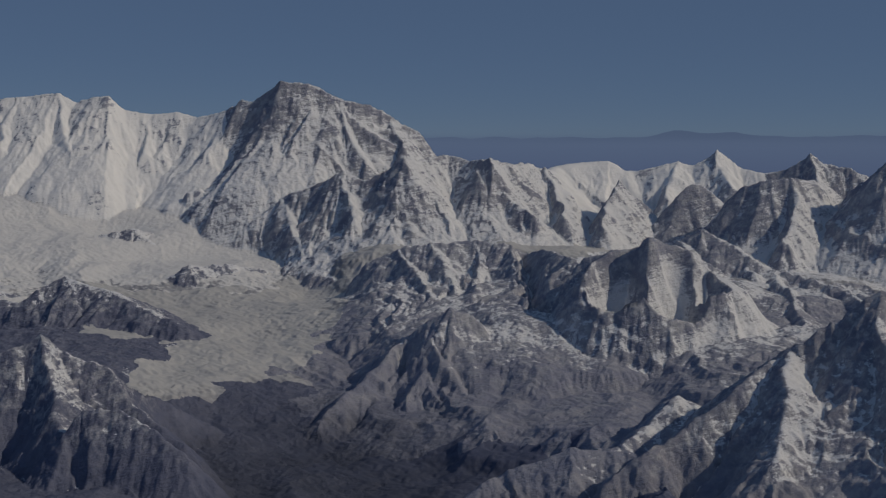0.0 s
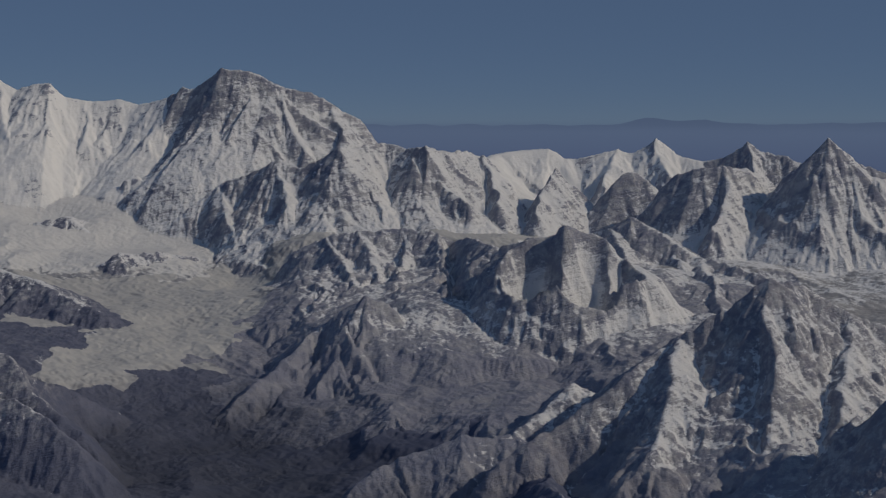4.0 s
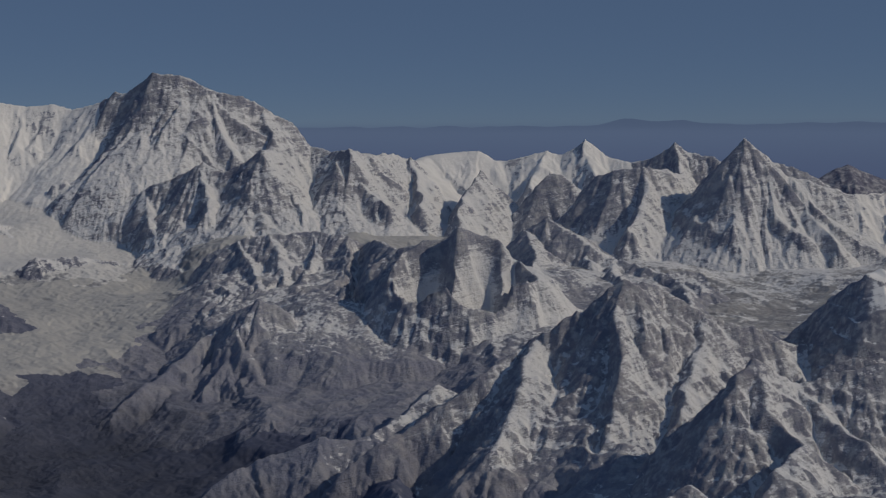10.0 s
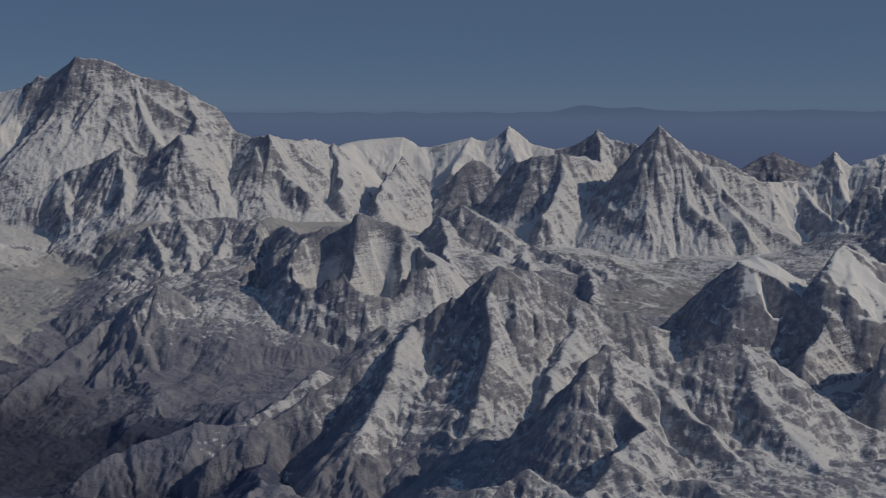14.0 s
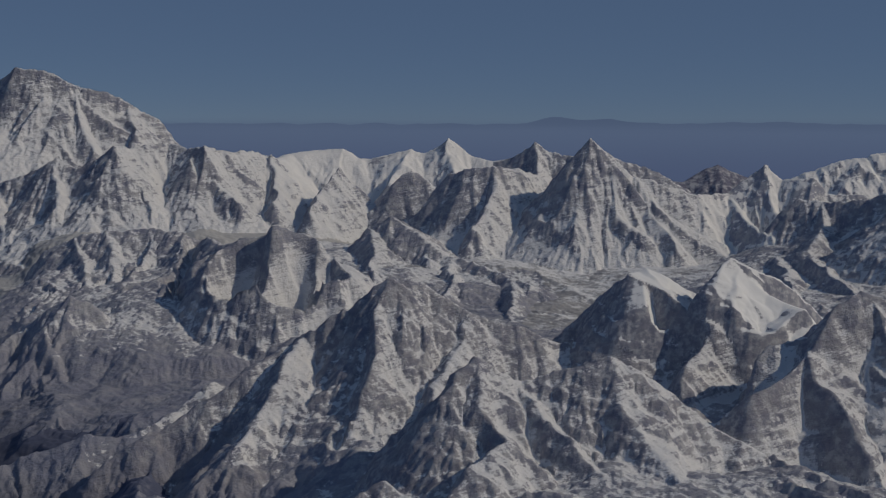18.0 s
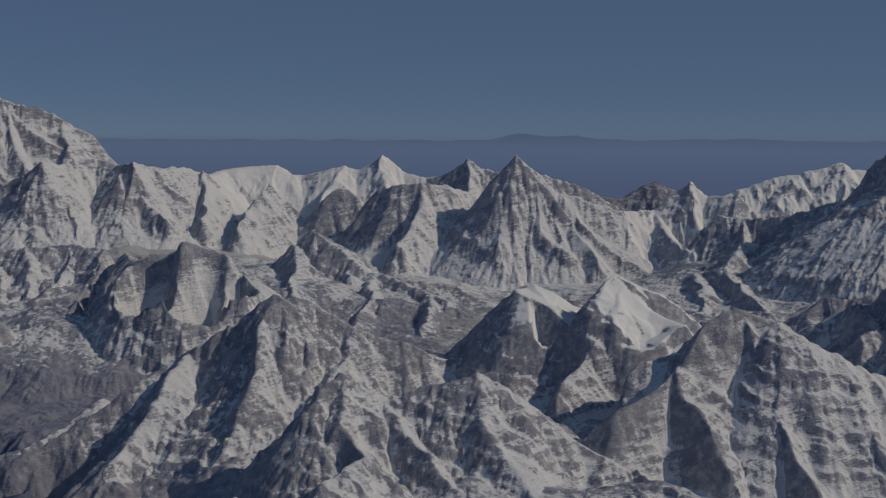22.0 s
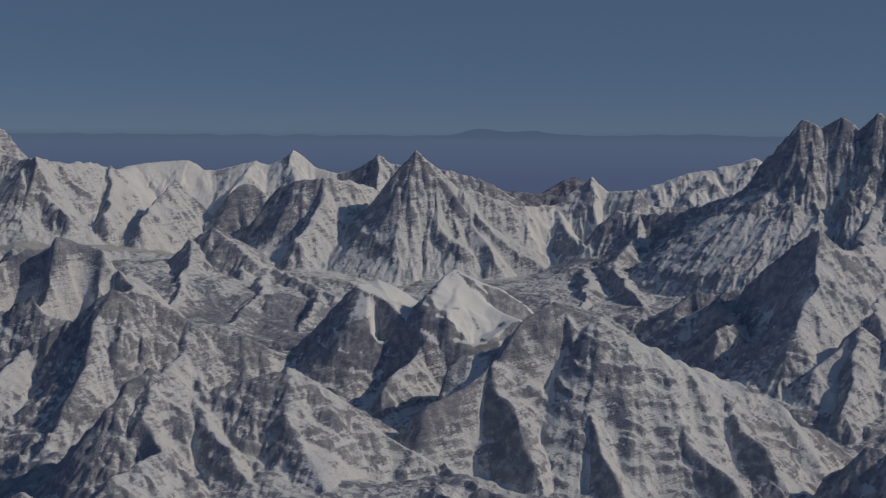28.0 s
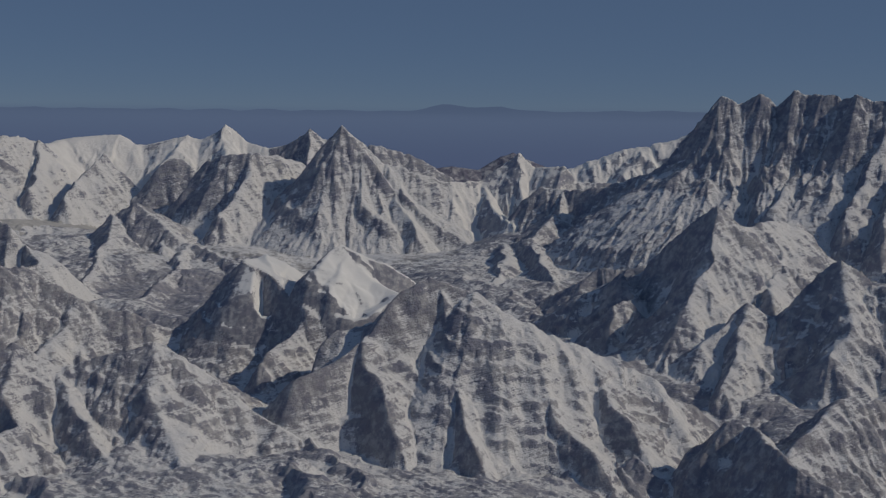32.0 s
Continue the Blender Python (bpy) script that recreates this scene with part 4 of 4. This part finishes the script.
def gullies(x, y, sx, sy, size, seed):
    """Ribs (1) and gullies (-1) that run down the fall line, about 1.5 of them across each patch of the given size."""
    px, py = x / size, y / size
    ix, iy = np.floor(px).astype(np.int32), np.floor(py).astype(np.int32)
    c, s, total = (np.zeros(x.shape, np.float32) for _ in range(3))
    for dj in (-1, 0, 1):
        for di in (-1, 0, 1):
            ci, cj = ix + di, iy + dj
            vx = px - ci - 0.2 - 0.6 * TABLE[(ci + 31 * seed) & 255, cj & 255]
            vy = py - cj - 0.2 - 0.6 * TABLE[(ci + 31 * seed + 101) & 255, (cj + 57) & 255]
            w = np.maximum(0, 1 - (vx * vx + vy * vy) / 1.44) ** 2
            phase = (2 * math.pi * 1.5) * (vx * sx + vy * sy)
            c += w * np.cos(phase)
            s += w * np.sin(phase)
            total += w
    strong = np.clip(np.sqrt(c * c + s * s) / total * 1.6, 0, 1)
    turn = np.arctan2(s, c) / math.pi
    return strong * (1 - 2 * np.abs(turn))


def by_mountain(factors):
    """A factor for each place, by the mountain that it belongs to."""
    table = np.array([factors.get(PEAKS[c[0]][0], 1.0) for c in CRESTS] + [1.0] * len(FLOORS), np.float32)
    return blurred(table[OWNER], 3)


FLUTED = {"layered_peak": 0.45, "snow_peak": 0.7, "snow_dome": 0.6, "great_mountain": 0.8, "hanging_glacier": 0.6, "white_fin": 1.2, "jagged_wall": 1.3, "pyramid_peak": 1.1}
LAYERED = {"layered_peak": 1.5, "great_mountain": 1.8, "hanging_glacier": 1.3, "snow_peak": 0.2, "snow_dome": 0.2, "white_horn": 0.4, "pyramid_peak": 0.5, "jagged_wall": 0.5, "couloir_mountain": 1.4, "double_summit": 1.4}


def carved(h, clear):
    """Ice, water and avalanches cut branching gullies down every steep slope."""
    fluted = by_mountain(FLUTED)
    for size, depth, seed in ((48, 0.06, 1), (23, 0.05, 2), (11, 0.06, 3), (5.6, 0.06, 4), (2.9, 0.065, 5)):
        hx, hy = slope_of(blurred(h, max(1, int(size / 9))))
        long = np.sqrt(hx * hx + hy * hy) + 1e-4
        amount = np.clip(long / 0.75 - 0.08, 0, 1) * np.clip(clear / (0.3 * size + 1), 0.03, 1) * np.clip(size / (2.6 * YV), 0, 1)
        amount *= np.clip(1.9 * soft_noise(GX / (1.6 * size), GY / (1.6 * size), seed + 60) - 0.2, 0.1, 1.2)
        # ribs stray from the fall line, and lean the way the rock is split
        stray = 0.9 * (soft_noise(GX / (2.2 * size), GY / (2.2 * size), seed + 70) - 0.5)
        sx, sy = -hy / long + stray * hx / long, hx / long + stray * hy / long
        h = h + depth * size * amount * fluted * (gullies(GX, GY, sx, sy, size, seed) - 0.15)
    return h


def bedded(h, clear):
    """Rock layers: cliffs and ledges in turn, where the ground is steep."""
    hx, hy = slope_of(blurred(h, 2))
    steepness = np.clip(np.sqrt(hx * hx + hy * hy) / 0.5 - 1.0, 0, 1) * np.clip(clear / 4, 0, 1) * by_mountain(LAYERED)
    for thick, strength, seed in ((6.8, 0.3, 81), (3.2, 0.45, 82)):
        where = np.clip(3.2 * soft_noise(GX / 45, GY / 45, seed) - 0.9, 0, 1) * np.clip(thick / (2.2 * YV), 0, 1)
        bed = h + 0.13 * GX - 0.10 * GY + 9 * soft_noise(GX / 70, GY / 70, seed + 4) + 3.4 * soft_noise(GX / 13, GY / 13, seed + 5)
        h = h + steepness * where * strength * thick / (2 * math.pi) * np.sin(2 * math.pi * bed / thick)
    return h


XU, XV, YV = np.gradient(GX, axis=1), np.gradient(GX, axis=0), np.gradient(deep)[:, None].astype(np.float32)
H, OWNER, CLEAR, EVEN = terrain(GX, GY, 3)
H = weather(H, GX, GY, EVEN, ((46, 2.6, 20), (24, 1.3, 21)))
H = carved(H.astype(np.float32), EVEN.astype(np.float32))
H = bedded(H, EVEN)
H = weather(H, GX, GY, EVEN, ((4.4, 0.9, 23), (2.4, 0.75, 24), (1.3, 0.5, 25)))
# overhangs and sheer steps break down into steep slopes
steep = np.maximum(np.abs(np.gradient(H, axis=0)) / np.gradient(deep)[:, None], np.abs(np.gradient(H, axis=1)) / np.gradient(GX, axis=1))
worn = np.clip(2 * blurred((steep > 3.0).astype(float), 2), 0, 1)
H = H * (1 - worn) + blurred(H, 4) * worn
# the sheet sinks into the plain at its borders
edge = np.minimum(np.minimum(u, 1 - u)[None, :] / 0.035, np.minimum((GY - NEAR) / 20, (FAR - GY) / 60))
edge = np.clip(edge, 0, 1)
H = H * edge * edge * (3 - 2 * edge) + -12 * (1 - edge * edge * (3 - 2 * edge))


SPAN = np.gradient(deep)[:, None]
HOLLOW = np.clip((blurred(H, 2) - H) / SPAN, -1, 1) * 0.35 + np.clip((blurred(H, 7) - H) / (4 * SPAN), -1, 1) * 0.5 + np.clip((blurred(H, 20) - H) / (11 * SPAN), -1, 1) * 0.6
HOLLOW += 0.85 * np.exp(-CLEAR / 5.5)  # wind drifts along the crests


def sheet(name, faces, base, material, parent=None):
    """One mesh from a set of the grid's quads, with its origin at base."""
    quads = faces // (COLS - 1) * COLS + faces % (COLS - 1)
    corners = np.stack((quads, quads + 1, quads + COLS + 1, quads + COLS), 1).ravel()
    used, index = np.unique(corners, return_inverse=True)
    co = np.stack((GX.ravel()[used] - base[0], GY.ravel()[used] - base[1], H.ravel()[used] - base[2]), 1).astype(np.float32)
    mesh = bpy.data.meshes.new(name)
    mesh.vertices.add(len(used))
    mesh.vertices.foreach_set("co", co.ravel())
    mesh.loops.add(len(corners))
    mesh.loops.foreach_set("vertex_index", index.astype(np.int32).ravel())
    mesh.polygons.add(len(faces))
    mesh.polygons.foreach_set("loop_start", np.arange(0, len(corners), 4, dtype=np.int32))
    mesh.update(calc_edges=True)
    mesh.polygons.foreach_set("use_smooth", np.ones(len(faces), dtype=bool))
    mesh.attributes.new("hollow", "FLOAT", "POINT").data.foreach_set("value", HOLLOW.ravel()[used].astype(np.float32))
    mesh.materials.append(material)
    ob = new(name, mesh)
    if parent:
        ob.parent = parent
    else:
        ob.location = base
    return ob


def pieces_of(owner_grid):
    """Runs of one owner in each row, joined with those of the row before: the connected pieces of every owner."""
    roots, run_owner, run_size, before = [], [], [], None
    label_grid = np.zeros(owner_grid.shape, np.int64)

    def root(i):
        while roots[i] != i:
            roots[i] = roots[roots[i]]
            i = roots[i]
        return i

    for j, row in enumerate(owner_grid):
        cuts = np.nonzero(np.diff(row))[0] + 1
        starts = np.concatenate(([0], cuts))
        first = len(roots)
        roots.extend(range(first, first + len(starts)))
        run_owner.extend(row[starts].tolist())
        run_size.extend(np.diff(np.concatenate((starts, [len(row)]))).tolist())
        label_grid[j, cuts] = 1
        label_grid[j] = np.cumsum(label_grid[j]) + first
        if before is not None:
            same = owner_grid[j - 1] == row
            links = np.unique(label_grid[j - 1][same] * 10000000 + label_grid[j][same])
            for v in links.tolist():
                p, q = root(v // 10000000), root(v % 10000000)
                if p != q:
                    roots[max(p, q)] = min(p, q)
        before = row
    top = np.array([root(i) for i in range(len(roots))])
    size = np.bincount(top, weights=run_size, minlength=len(top))
    return top[label_grid], np.array(run_owner), size


owner = OWNER[:-1, :-1].copy()
# crumbs join the piece beside them
for turn in range(3):
    label_grid, label_owner, size = pieces_of(owner)
    small = size[label_grid] < 160
    index = np.where(small, 0, np.arange(owner.shape[1])[None, :])
    np.maximum.accumulate(index, axis=1, out=index)
    owner = np.take_along_axis(owner, index, 1)
label_grid, label_owner, size = pieces_of(owner)
flat = label_grid.ravel()
order = np.argsort(flat, kind="stable")
ids, starts = np.unique(flat[order], return_index=True)
pieces = {}
for i, cells in zip(ids.tolist(), np.split(order, starts[1:])):
    pieces.setdefault(int(label_owner[i]), []).append(cells)
for k, (name, label, points) in enumerate(FLOORS):
    if -1 - k in pieces:
        p = points[0]
        for cells in pieces[-1 - k]:
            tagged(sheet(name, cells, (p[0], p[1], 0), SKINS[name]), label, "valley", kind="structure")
for k, (name, label, crests) in enumerate(PEAKS):
    x, y, z = crests[0][1][len(crests[0][1]) // 2]
    base = new(name)
    base.location = (x, y, 0)
    tagged(base, label, "mountain", "mountains of the range")
    for i, (owner_k, part_name, *_) in enumerate(CRESTS):
        if owner_k == k:
            for cells in pieces.get(i, ()):
                sheet(part_name, cells, (x, y, 0), SKINS.get(part_name, SKINS.get(name, craggy)), base)

# ---- the plain round the range, out to the haze ----
bm = bmesh.new()
bmesh.ops.create_circle(bm, cap_ends=True, segments=96, radius=4900)
bmesh.ops.translate(bm, vec=(150, 0, -10), verts=bm.verts)
mesh = bpy.data.meshes.new("ground")
bm.to_mesh(mesh)
mesh.materials.append(moraine)
tagged(new("ground", mesh), "brown highland plain round the mountain range", "ground", kind="structure")


def ring(name, radius, bottom, heights, first, last, material):
    bm = bmesh.new()
    count = len(heights)
    pairs = []
    for i, h in enumerate(heights):
        w = radians(first + (last - first) * i / (count - 1))
        pairs.append((bm.verts.new((150 + radius * math.sin(w), radius * math.cos(w), bottom)), bm.verts.new((150 + radius * math.sin(w), radius * math.cos(w), h))))
    for (p, q), (v, w) in zip(pairs, pairs[1:]):
        bm.faces.new((p, v, w, q))
    me = bpy.data.meshes.new(name)
    bm.to_mesh(me)
    me.materials.append(material)
    return new(name, me)


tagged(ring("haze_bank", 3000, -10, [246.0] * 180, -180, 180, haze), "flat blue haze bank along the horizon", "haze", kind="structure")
random.seed(5)
crown = []
for i in range(240):
    w = -30 + 90 * i / 239
    bump = 26 * math.exp(-((w - 8.6) / 1.0) ** 2) + 19 * math.exp(-((w - 10.9) / 1.2) ** 2) + 9 * math.exp(-((w - 18) / 4) ** 2)
    crown.append(212 + bump + 7 * noise.noise((w * 0.9, 0, 0)) + 2.5 * noise.noise((w * 4, 3, 0)))
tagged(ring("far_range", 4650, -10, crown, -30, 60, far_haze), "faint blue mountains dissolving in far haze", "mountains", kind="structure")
